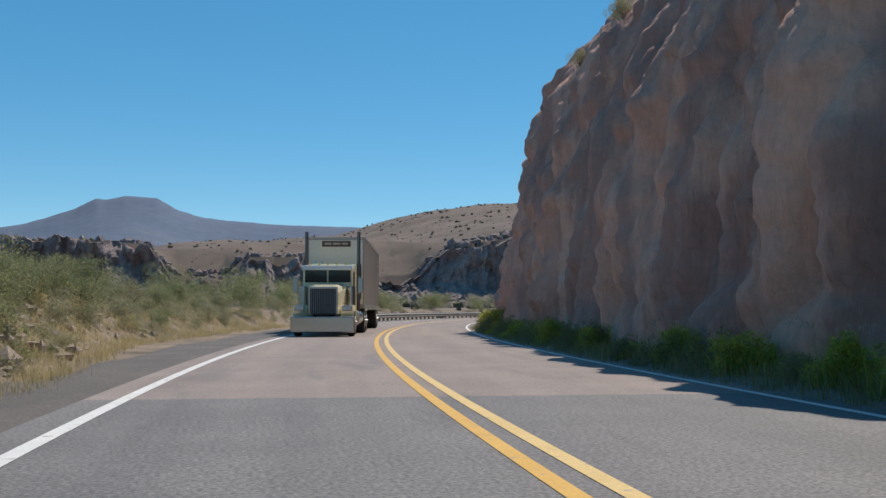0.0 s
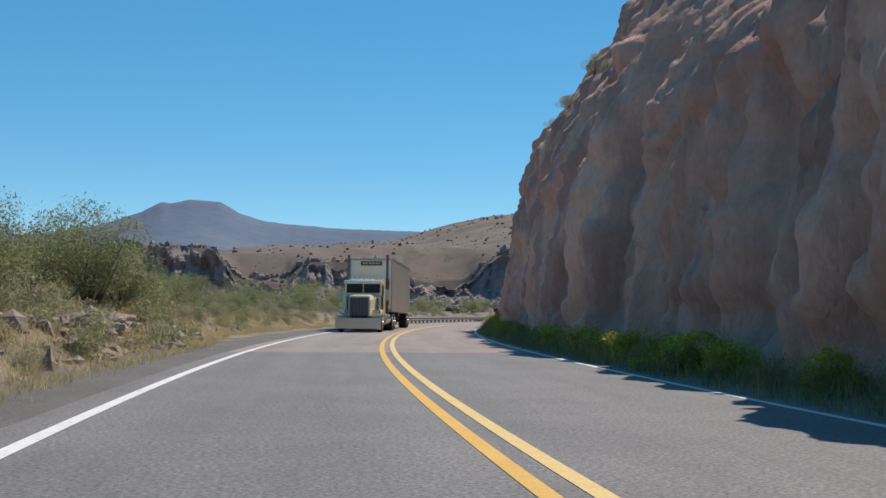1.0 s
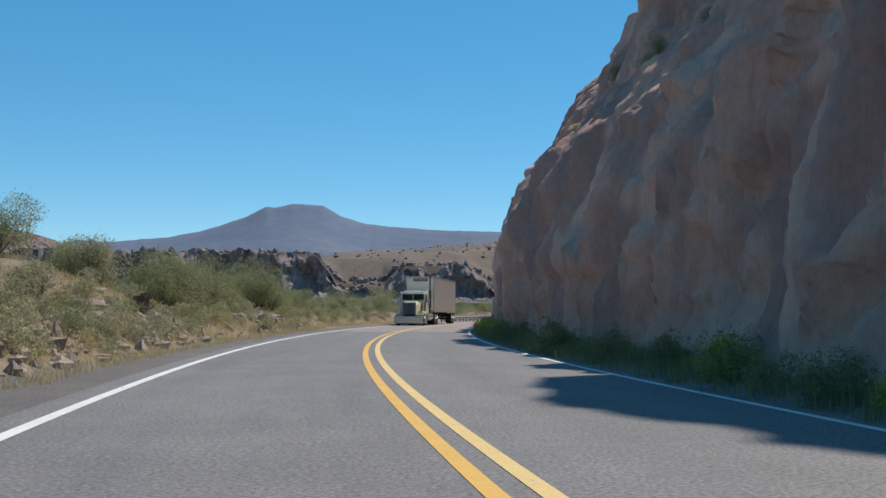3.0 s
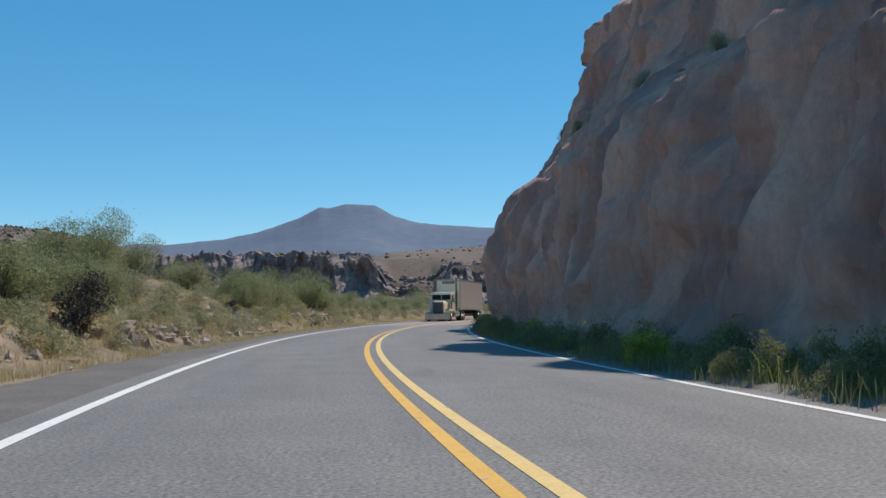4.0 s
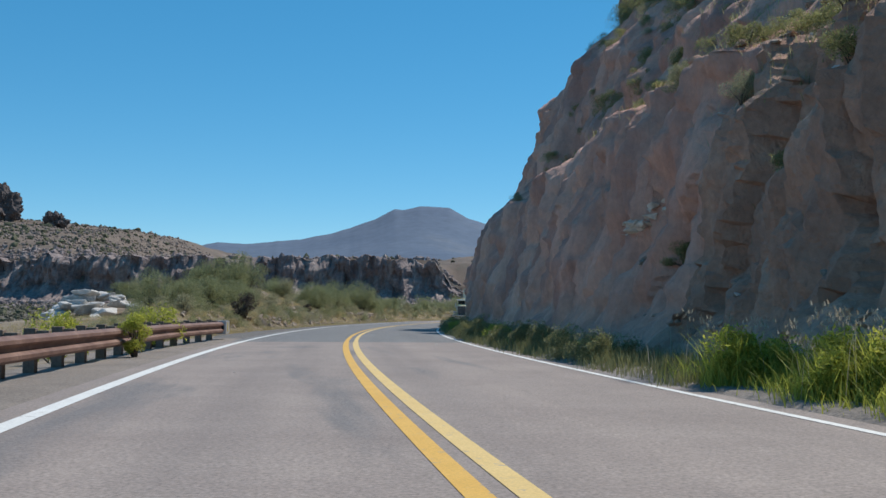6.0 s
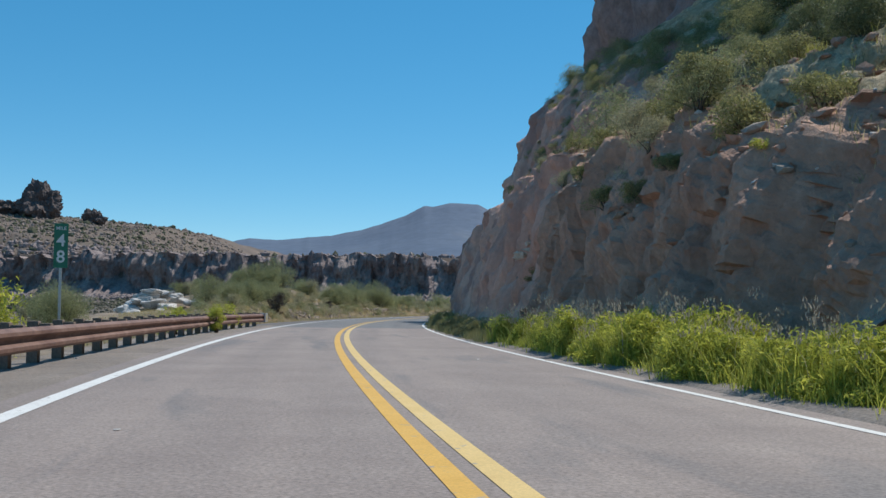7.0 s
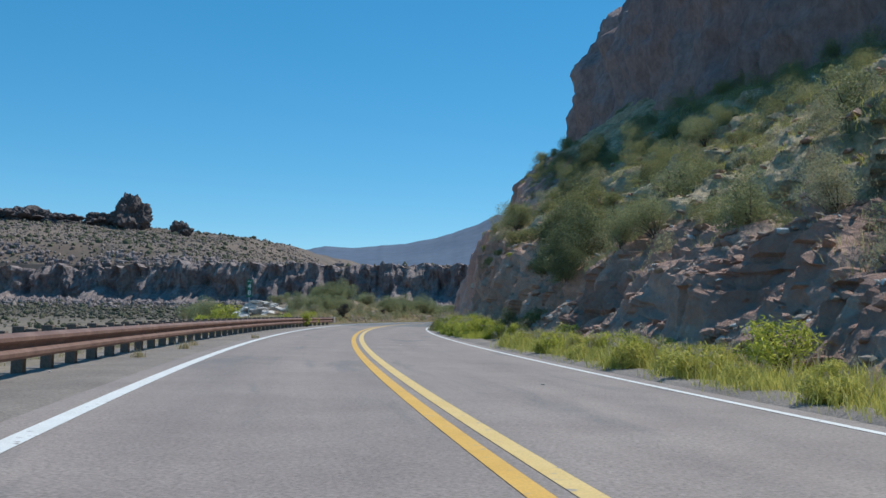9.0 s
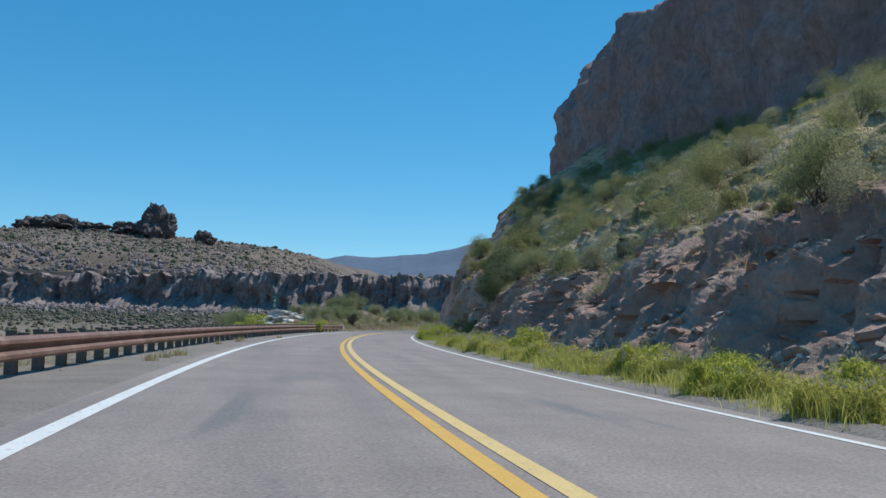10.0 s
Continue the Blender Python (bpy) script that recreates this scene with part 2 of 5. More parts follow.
def terrain_material():
    """Desert ground: tan soil and dry grass where it is flat, darker stones where it is steep, specks of shrub far and near."""
    m = bpy.data.materials.new("desert_ground")
    m.use_nodes = True
    n, l = m.node_tree.nodes, m.node_tree.links
    bsdf = n["Principled BSDF"]
    soil = ramp(n, l, noisy(n, l, 0.03, 7.0, 0.65), [(0.3, (0.115, 0.083, 0.065)), (0.5, (0.178, 0.131, 0.102)), (0.7, (0.245, 0.181, 0.142))])
    place, sep_y = n.new("ShaderNodeTexCoord"), n.new("ShaderNodeSeparateXYZ")
    l.new(place.outputs["Object"], sep_y.inputs[0])
    north = n.new("ShaderNodeMapRange")
    north.inputs["From Min"].default_value, north.inputs["From Max"].default_value = 110, 260
    l.new(sep_y.outputs[1], north.inputs[0])
    bank = ramp(n, l, noisy(n, l, 0.4, 6.0, 0.65), [(0.3, (0.18, 0.138, 0.1)), (0.5, (0.265, 0.205, 0.15)), (0.7, (0.345, 0.27, 0.2))])
    hillside = n.new("ShaderNodeMapRange")
    hillside.inputs["From Min"].default_value, hillside.inputs["From Max"].default_value = 380, 420
    l.new(sep_y.outputs[1], hillside.inputs[0])
    brush = ramp(n, l, noisy(n, l, 0.09, 6.0, 0.65), [(0.3, (0.08, 0.066, 0.046)), (0.5, (0.122, 0.098, 0.07)), (0.7, (0.18, 0.142, 0.108))])
    soil = mixed(n, l, hillside.outputs[0], brush, soil)
    soil = mixed(n, l, north.outputs[0], bank, soil)
    grain = ramp(n, l, noisy(n, l, 3.0, 6.0, 0.75), [(0.25, (0.6, 0.6, 0.6)), (0.75, (1.25, 1.25, 1.22))])
    soil = mixed(n, l, 1.0, soil, grain, "MULTIPLY")
    shrub = ramp(n, l, noisy(n, l, 0.16, 4.0, 0.7), [(0.54, (0, 0, 0)), (0.62, (1, 1, 1))])
    soil = mixed(n, l, shrub, soil, (0.12, 0.10, 0.075))
    geo, sep = n.new("ShaderNodeNewGeometry"), n.new("ShaderNodeSeparateXYZ")
    l.new(geo.outputs["Normal"], sep.inputs[0])
    steep = ramp(n, l, sep.outputs[2], [(0.55, (1, 1, 1)), (0.8, (0, 0, 0))])
    col = mixed(n, l, steep, soil, (0.10, 0.085, 0.075))
    l.new(col, bsdf.inputs["Base Color"])
    bsdf.inputs["Roughness"].default_value = 0.97
    b = n.new("ShaderNodeBump")
    b.inputs["Strength"].default_value, b.inputs["Distance"].default_value = 0.7, 0.12
    l.new(noisy(n, l, 2.2, 9.0, 0.7), b.inputs["Height"])
    l.new(b.outputs[0], bsdf.inputs["Normal"])
    return m


M["ground"] = terrain_material()
M["bush_leaf"] = leafy("bush_leaf", (0.18, 0.205, 0.1), (0.39, 0.41, 0.22), 0.5)
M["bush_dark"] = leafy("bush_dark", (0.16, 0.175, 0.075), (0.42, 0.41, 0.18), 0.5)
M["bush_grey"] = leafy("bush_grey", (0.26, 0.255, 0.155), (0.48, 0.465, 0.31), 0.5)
# Leaf colour darkened to hold the shade inside the bush.
M["bush_shade_tint"] = leafy("bush_shade_tint", (0.085, 0.105, 0.05), (0.22, 0.25, 0.12), 0.4)
M["dry_grass"] = leafy("dry_grass", (0.4, 0.33, 0.17), (0.64, 0.55, 0.33), 0.5)
# Yellow-green leaf, lightened so that sunlight is part of its colour.
M["weed_yellow_sun_tint"] = leafy("weed_yellow_sun_tint", (0.27, 0.31, 0.045), (0.64, 0.64, 0.13), 0.55)
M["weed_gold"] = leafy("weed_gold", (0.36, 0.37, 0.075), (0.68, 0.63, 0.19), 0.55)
# Green leaf with the cliff's shade mixed into its tone.
M["weed_green_shade_tint"] = leafy("weed_green_shade_tint", (0.165, 0.17, 0.08), (0.36, 0.345, 0.16), 0.4)
M["seed_head"] = leafy("seed_head", (0.4, 0.33, 0.24), (0.6, 0.52, 0.42), 0.3)
M["bark"] = surface("bark", [(0.3, (0.07, 0.055, 0.045)), (0.7, (0.14, 0.11, 0.09))], 5, 0.95, 20, 0.3, 0.8, 30, 0.02)
M["shrub_dry"] = surface("shrub_dry", [(0.3, (0.1, 0.085, 0.058)), (0.7, (0.17, 0.145, 0.1))], 0.3, 0.95, 2.0, 0.4, 0.8, 2.5, 0.3)
M["shrub_far"] = surface("shrub_far", [(0.3, (0.09, 0.085, 0.048)), (0.7, (0.16, 0.15, 0.085))], 0.3, 0.95, 2.0, 0.4, 0.8, 2.5, 0.3)

# ---- the road's plan ----
# Heading to the left in radians against hundreds of metres along the road; u grows away from where the drive ends.
PLAN = (0.072766, 0.337002, 0.532954, 0.258796, -0.27041, -0.056416)


def heading(u):
    u = np.asarray(u, float)
    d = np.polyder(PLAN)
    h = np.polyval(PLAN, np.clip(u, -178, 0) / 100)
    h = h + np.where(u > 0, np.polyval(d, 0) / 100 * u - 0.000011 * np.maximum(u - 60, 0) ** 2, 0)
    return h + np.where(u < -178, np.polyval(d, -1.78) / 100 * (u + 178) * 0.4, 0)


UU = np.arange(-330, 260.1, 0.5)
_h = heading((UU[1:] + UU[:-1]) / 2)
PX, PY = np.r_[0, np.cumsum(-np.sin(_h) * 0.5)], np.r_[0, np.cumsum(np.cos(_h) * 0.5)]
_z = int(np.argmin(abs(UU)))
PX, PY, HH = PX - PX[_z], PY - PY[_z], heading(UU)
MID = 1.5   # the road's centre line lies this far to the right of the plan's line


def at(u, v):
    """World x, y at u along the road and v to the right of its centre line."""
    u, v = np.asarray(u, float), np.asarray(v, float)
    h = np.interp(u, UU, HH)
    return np.interp(u, UU, PX) + (v + MID) * np.cos(h), np.interp(u, UU, PY) + (v + MID) * np.sin(h)


def along(x, y):
    """u and v of world points."""
    x, y = np.ravel(x), np.ravel(y)
    us, vs = np.empty(len(x)), np.empty(len(x))
    px, py, hh, uu = PX[::4], PY[::4], HH[::4], UU[::4]
    for a in range(0, len(x), 20000):
        q = slice(a, a + 20000)
        k = ((x[q, None] - px) ** 2 + (y[q, None] - py) ** 2).argmin(1)
        dx, dy, c, s = x[q] - px[k], y[q] - py[k], np.cos(hh[k]), np.sin(hh[k])
        us[q], vs[q] = uu[k] - dx * s + dy * c, dx * c + dy * s - MID
    return us, vs


def smooth(x, a, b):
    t = np.clip((np.asarray(x, float) - a) / (b - a), 0, 1)
    return t * t * (3 - 2 * t)


def fbm(x, y, z=0.0, octaves=4):
    return noise.fractal(Vector((x, y, z)), 1.0, 2.0, octaves)


def wavy(x, y, scale, seed=0.0):
    """A cheap uneven field of about -1 to 1 for whole arrays."""
    x, y = x / scale + seed * 1.7, y / scale - seed * 2.3
    return (np.sin(1.3 * x + 0.7 * np.sin(1.1 * y + seed)) + np.sin(0.9 * y - 0.6 * np.sin(1.7 * x)) + np.sin(0.7 * (x + y) + seed)) / 3


def rim_height(x):
    return np.interp(x, [-520, -300, -250, -190, -150, -120, -60, -24, -14, 6, 16, 44, 58, 84, 100, 160, 260, 420], [30, 24, 25, 27, 28, 28, 28, 27, 13, 10, 21, 22, 12, 14, 26, 36, 40, 42])


def rim_line(x):
    return 418 + 20 * wavy(x, x * 0 + 3, 45, 2) + 8 * wavy(x, x * 0, 11, 5) + np.interp(x, [-500, -280, 60, 250], [-110, 0, 10, -40])


def bank_move(u):
    """How far the foot of the left bank stands back from the road."""
    return np.interp(u, [-60, -46, -32, 15, 33, 70], [1.0, 0.5, -0.7, -0.6, 1.6, 1.6])


def near_height(u, v):
    """Height of the ground beside the road."""
    d = -v - 4.2
    move = bank_move(u)
    bank = np.interp(d - move * smooth(d, 0.5, 1.8), [0, 1.8, 2.4, 3.6, 6.0, 9, 17, 30, 60], [-0.03, -0.06, 0.05, 0.75, 1.2, 1.3, 0.9, -1.5, -5])
    bank = bank - 0.75 * smooth(d, 4.5, 8) * smooth(u, -66, -60) * (1 - smooth(u, -34, -22))
    bank = bank + 1.5 * smooth(d, 3.3, 7.5) * (1 - smooth(d, 13, 22)) * np.exp(-((u + 15) / 9) ** 2)
    drop = np.interp(d, [0, 3.0, 4.0, 9, 22, 60], [-0.03, -0.12, -0.25, -2.2, -5, -5])
    w = smooth(u, -66, -50)
    left = bank * w + drop * (1 - w)
    left = left + smooth(d, 2, 6) * (0.22 * wavy(u, v, 2.3, 1) + 0.12 * wavy(u, v, 0.9, 4))
    e = v - 4.3
    right = np.interp(e, [0, 1.5, 3, 46, 60, 90], [-0.03, 0.1, 0.3, 0.5, 24, 27])
    z = np.where(v < 0, left, right)
    return np.where((v > -4.2) & (v < 4.3), -0.06, z)


def ground_height(x, y):
    shape = np.shape(x)
    x, y = np.ravel(x).astype(float), np.ravel(y).astype(float)
    u, v = along(x, y)
    z = near_height(u, v)
    yw, rim = rim_line(x), rim_height(x)
    # the valley floor climbs gently to the foot of the far rim
    floor = -5 + 6 * smooth(y, 120, 330) + np.clip(y - 330, 0, 90) * 0.05
    far = smooth(-v, 40, 75)
    z = z * (1 - far) + floor * far
    north = y - yw
    slope = np.interp(x, [-520, -340, -260, -215, -185, -110, -20, 100, 190, 400], [0.095, 0.118, 0.096, 0.016, -0.08, -0.03, 0.055, 0.075, 0.1, 0.11])
    crest = np.interp(x, [-300, -120, 0], [260, 330, 480])
    broad = np.interp(x, [-520, -280, -215, -120, 0, 100, 160, 260, 420], [42, 35, 33, 28, 25, 28, 36, 40, 42])
    rise = smooth(north, 6, 50)
    hill = rim * (1 - rise) + broad * rise + np.minimum(north, crest) * slope - np.clip(north - crest, 0, None) * 0.005
    hill = hill + smooth(north, 0, 60) * (2.2 * wavy(x, y, 33, 3) + 1.2 * wavy(x, y, 13, 6) + 0.6 * wavy(x, y, 5, 8))
    z = np.where(north > 10, hill, z)
    return z.reshape(shape)


def gz(x, y):
    return float(ground_height(np.array([x]), np.array([y]))[0])


# ---- mesh helpers ----


def grid_mesh(name, xs, ys, zs, material, shade=True):
    """A sheet from three arrays of rows and columns."""
    r, c = xs.shape
    k = np.arange(r * c).reshape(r, c)
    faces = np.stack([k[:-1, :-1], k[:-1, 1:], k[1:, 1:], k[1:, :-1]], -1).reshape(-1, 4)
    me = bpy.data.meshes.new(name)
    me.from_pydata(np.stack([xs, ys, zs], -1).reshape(-1, 3).tolist(), [], faces.tolist())
    me.materials.append(material)
    me.shade_smooth() if shade else me.shade_flat()
    return me


def faced(name, verts, faces, material, shade=False):
    me = bpy.data.meshes.new(name)
    me.from_pydata(verts, [], faces)
    me.materials.append(material)
    if shade:
        me.shade_smooth()
    return me


def part(name, bm, material, parent=None, label=""):
    """Links a bmesh as one mesh object, under a thing or a part where one is given."""
    me = bpy.data.meshes.new(name)
    bm.normal_update()
    bm.to_mesh(me)
    bm.free()
    me.materials.append(material)
    ob = new(name, me)
    if parent:
        ob.parent = parent
    return tagged(ob, label)


def box(bm, x0, x1, y0, y1, z0, z1, bevel=0.0, taper=0.0):
    got = bmesh.ops.create_cube(bm, size=1.0)["verts"]
    for v in got:
        top = v.co.z > 0
        v.co = Vector(((x0 + x1) / 2 + v.co.x * (x1 - x0) * (1 - taper * top), (y0 + y1) / 2 + v.co.y * (y1 - y0) * (1 - taper * top), z1 if top else z0))
    if bevel:
        es = list({e for v in got for e in v.link_edges})
        bmesh.ops.bevel(bm, geom=es, offset=bevel, segments=2, affect="EDGES", profile=0.5)
    return bm


def tube(bm, p, q, r0, r1=None, sides=12, caps=True):
    p, q = Vector(p), Vector(q)
    m = Matrix.Translation((p + q) / 2) @ (q - p).to_track_quat("Z", "Y").to_matrix().to_4x4()
    bmesh.ops.create_cone(bm, cap_ends=caps, segments=sides, radius1=r0, radius2=r0 if r1 is None else r1, depth=(q - p).length, matrix=m)
    return bm


def strip(name, u0, u1, v0, v1, z, material, step=1.0, thick=0.0, cols=2):
    us = np.linspace(u0, u1, max(2, int(abs(u1 - u0) / step) + 1))
    vs = np.linspace(v0, v1, cols)
    u, v = np.meshgrid(us, vs, indexing="ij")
    x, y = at(u, v)
    me = grid_mesh(name, x, y, np.full_like(x, z), material)
    loops = np.empty(len(me.loops), np.int32)
    me.loops.foreach_get("vertex_index", loops)
    uv = me.uv_layers.new(name="along_road")
    uv.data.foreach_set("uv", np.stack([u.ravel(), v.ravel()], -1)[loops].astype(np.float32).ravel())
    return me


# ---- ground, far rim, mountain ----


def spaced(lo, fine0, fine1, hi, fine, mid0, mid1, mid):
    """Coordinates: fine in the middle, coarser round it, growing outwards to the horizon."""
    out = list(np.arange(fine0, fine1, fine))
    x, s = fine1, fine
    while x < hi:
        out.append(x)
        s = min(s * 1.12, mid) if x < mid1 else s * 1.13
        x += s
    out.append(hi)
    x, s = fine0, fine
    while x > lo:
        s = min(s * 1.12, mid) if x > mid0 else s * 1.13
        x -= s
        out.append(max(x, lo))
    return np.array(sorted(set(out)))


gx = spaced(-4400, -34, 62, 4400, 0.8, -480, 260, 4.5)
gy = spaced(-4400, -205, 118, 4400, 0.8, -260, 720, 3.5)
GX, GY = np.meshgrid(gx, gy, indexing="ij")
tagged(new("ground", grid_mesh("ground", GX, GY, ground_height(GX, GY), M["ground"])), "dry desert ground of tan soil, stones and sparse scrub", "ground", kind="structure")


def rim_wall():
    """The dark columned rock band along the far side of the valley."""
    xs = np.arange(-520, 330, 0.75)
    rows = 26
    X, Y, Z = (np.empty((len(xs), rows)) for _ in range(3))
    yw, rim = rim_line(xs), rim_height(xs)
    for i, x in enumerate(xs):
        foot = -5 + 6 * float(smooth(yw[i] - 14, 120, 330)) + max(0, yw[i] - 344) * 0.05 - 1.0
        for j in range(rows):
            f = j / (rows - 1)
            out = 5.5 * (1 - f) ** 1.6 + 6.5 * fbm(x * 0.09, f * 1.6, 3.1, 4) + 3.2 * fbm(x * 0.3, f * 2.4, 8.0, 3)
            apron = 0.3 + 0.3 * fbm(x * 0.03, 7.0, 2.0, 3)
            if f < apron:
                out += (apron - f) * 36
            if f > 0.72:
                out -= (f - 0.72) * 4 * (0.6 + fbm(x * 0.07, 2.0, 0, 3))
            cell = noise.voronoi(Vector((x * 0.16, f * 2.6, 9.0)))
            out += 1.0 * (noise.cell(cell[1][0] * 6.1) - 0.5) + 1.2 * min(0.5, cell[0][1] - cell[0][0])
            X[i, j], Y[i, j] = x + 0.8 * fbm(x * 0.3, f * 3, 1.0, 2), yw[i] + 4.5 - out
            Z[i, j] = foot + (rim[i] + 4.6 * fbm(x * 0.06, 4.0, 0, 4) + 1.3 * fbm(x * 0.25, 4.0, 0, 3) - foot) * min(1, f * 1.06)
        Y[i, -1] = yw[i] + 20
    tagged(new("rock_rim", grid_mesh("rock_rim", X, Y, Z, M["basalt"], False)), "dark columned lava rock rim across the valley", "cliff", kind="structure")


rim_wall()


def rock_lump(seed, squash=0.8, rough=0.35, sub=3):
    bm = bmesh.new()
    bmesh.ops.create_icosphere(bm, subdivisions=sub, radius=1.0)
    for v in bm.verts:
        n = v.co.normalized()
        k = 1 + rough * noise.fractal(n * 1.3 + Vector((seed * 3.7, seed, 0)), 1.0, 2.0, 4)
        cell = noise.voronoi(n * 1.6 + Vector((seed, seed * 2.1, 0)))[0][0]
        v.co = n * (k + 0.25 * cell)
        v.co.z *= squash
    return bm


def knob(x, y, wide, tall, seed):
    bm = rock_lump(seed, 1.0, 0.6, 5)
    for v in bm.verts:
        v.co += v.co.normalized() * 0.22 * noise.fractal(v.co * Vector((3.2, 3.2, 1.1)) + Vector((seed, 0, 0)), 0.8, 2.2, 4)
        v.co = Vector((v.co.x * wide / 2, v.co.y * wide / 2, (v.co.z + 0.55) * tall / 1.6))
    ob = part("rock_outcrop", bm, M["black_rock"])
    ob.location = (x, y, gz(x, y))
    tagged(ob, "dark jagged rock outcrop on the crest of a stony hill", "rock")


# rocky teeth on the crest of the hill
for q in ((-340, 640, 24, 21, 1.0), (-365, 640, 20, 9, 2.0), (-300, 640, 12, 9, 3.0), (-396, 642, 24, 7, 4.0), (-428, 644, 30, 10, 5.0), (-450, 644, 26, 9, 6.0)):
    knob(*q)


def mountain():
    az = np.radians(np.r_[np.arange(-60, -18, 0.4), np.arange(-18, 12, 0.12), np.arange(12, 60.1, 0.4)])
    tab_a = [-60, -40, -25, -15.9, -15.0, -13.5, -10.6, -8.9, -7.4, -6.6, -5.85, -5.6, -5.1, -4.6, -4.15, -3.2, -2.6, -2.3, -1.6, -0.65, 0.3, 3.5, 8.5, 14, 25, 40, 60]
    tab_e = [2.6, 3.0, 3.2, 3.46, 3.67, 3.6, 3.9, 4.25, 4.75, 5.05, 5.45, 5.58, 5.54, 5.66, 5.76, 5.72, 5.68, 5.5, 5.12, 4.82, 4.66, 4.42, 4.3, 3.8, 3.2, 3.0, 2.6]
    el = np.interp(np.degrees(az), tab_a, tab_e)
    wide = np.convolve(np.pad(el, 20, mode="edge"), np.ones(41) / 41, mode="valid")
    rr = np.concatenate([np.linspace(1500, 3400, 24), np.linspace(3480, 4300, 6)])
    X, Y, Z = (np.empty((len(az), len(rr))) for _ in range(3))
    for i, a in enumerate(az):
        for j, r in enumerate(rr):
            f = min(1, (r - 1500) / 1900)
            top = math.tan(math.radians(wide[i] + (el[i] - wide[i]) * f ** 6)) * 3400
            z = 20 + (top - 20) * f ** 1.7 if r <= 3400 else top - (r - 3400) * 0.25
            z += 7 * f * (1 - f) * 4 * fbm(math.sin(a) * r * 0.004, math.cos(a) * r * 0.0016, 0, 4) + 1.6 * f * fbm(a * 90, 0, 0, 3)
            X[i, j], Y[i, j], Z[i, j] = r * math.sin(a), r * math.cos(a), z
    tagged(new("backdrop", grid_mesh("backdrop", X, Y, Z, M["mountain"])), "distant flat-topped desert mountain, blue-grey haze painted into its colour", "mountain", kind="structure")


mountain()

# ---- road ----
ROAD_L, ROAD_R = -4.25, 4.35
roads = [(-250, -62.6, "asphalt_old", "worn light grey asphalt road with tar stains"), (-62.6, 13.2, "asphalt_new", "newer dark grey asphalt road surface"),
         (13.2, 200, "asphalt_old", "worn light grey asphalt road with tar stains")]
for u0, u1, m, label in roads:
    tagged(new("road", strip("road", u0, u1, ROAD_L, ROAD_R, 0.0, M[m], 1.0, cols=9)), label, "road", kind="structure")
LINES = [("white_line", -250, -62.6, -3.89, -3.68, "white painted edge line, broad and worn"), ("white_line", -62.6, 200, -3.85, -3.69, "white painted edge line, slightly worn"),
         ("yellow_line", -250, -62.6, -0.265, -0.085, "yellow painted centre line, broad and worn"), ("yellow_line", -62.6, 200, -0.25, -0.105, "yellow painted centre line"),
         ("yellow_pale", -250, -62.6, 0.045, 0.23, "faded yellow painted centre line, broad and worn"), ("yellow_pale", -62.6, 200, 0.075, 0.22, "faded yellow painted centre line"),
         ("white_line", -250, 200, 3.875, 4.005, "white painted edge line, slightly worn")]
for m, u0, u1, v0, v1, label in LINES:
    tagged(new("road_marking", strip("road_marking", u0, u1, v0, v1, 0.005, M[m], 1.0)), label, "road marking", kind="structure")


def shoulder(u0, u1, v0, v1, cols, label, edge, material):
    us, vs = np.arange(u0, u1 + 0.3, 0.6), np.linspace(v0, v1, cols)
    u, v = np.meshgrid(us, vs, indexing="ij")
    ragged = edge * (0.35 * wavy(u, u * 0, 2.2, 2) + 0.2 * wavy(u, u * 0, 0.7, 3)) * ((v - v0) / (v1 - v0))
    x, y = at(u, v + ragged)
    z = near_height(u, v + ragged) + 0.05 + 0.015 * wavy(u, v, 0.35, 5)
    z = np.where(np.abs(v - v0) < 0.01, -0.012, z)
    z = np.where(np.abs(v - v1) < 0.01, z - 0.12, z)
    tagged(new("shoulder", grid_mesh("shoulder", x, y, z, M[material])), label, "shoulder", kind="structure")


shoulder(-250, -58, ROAD_L, -7.0, 12, "grey-brown gravel shoulder beside the asphalt", 1.0, "gravel")
shoulder(-58, 200, ROAD_L, -6.1, 10, "dark grey gravel shoulder beside the newer asphalt", 1.0, "gravel_dark")
shoulder(-250, 200, ROAD_R, 5.1, 6, "narrow strip of gravel along the asphalt", 1.0, "gravel")

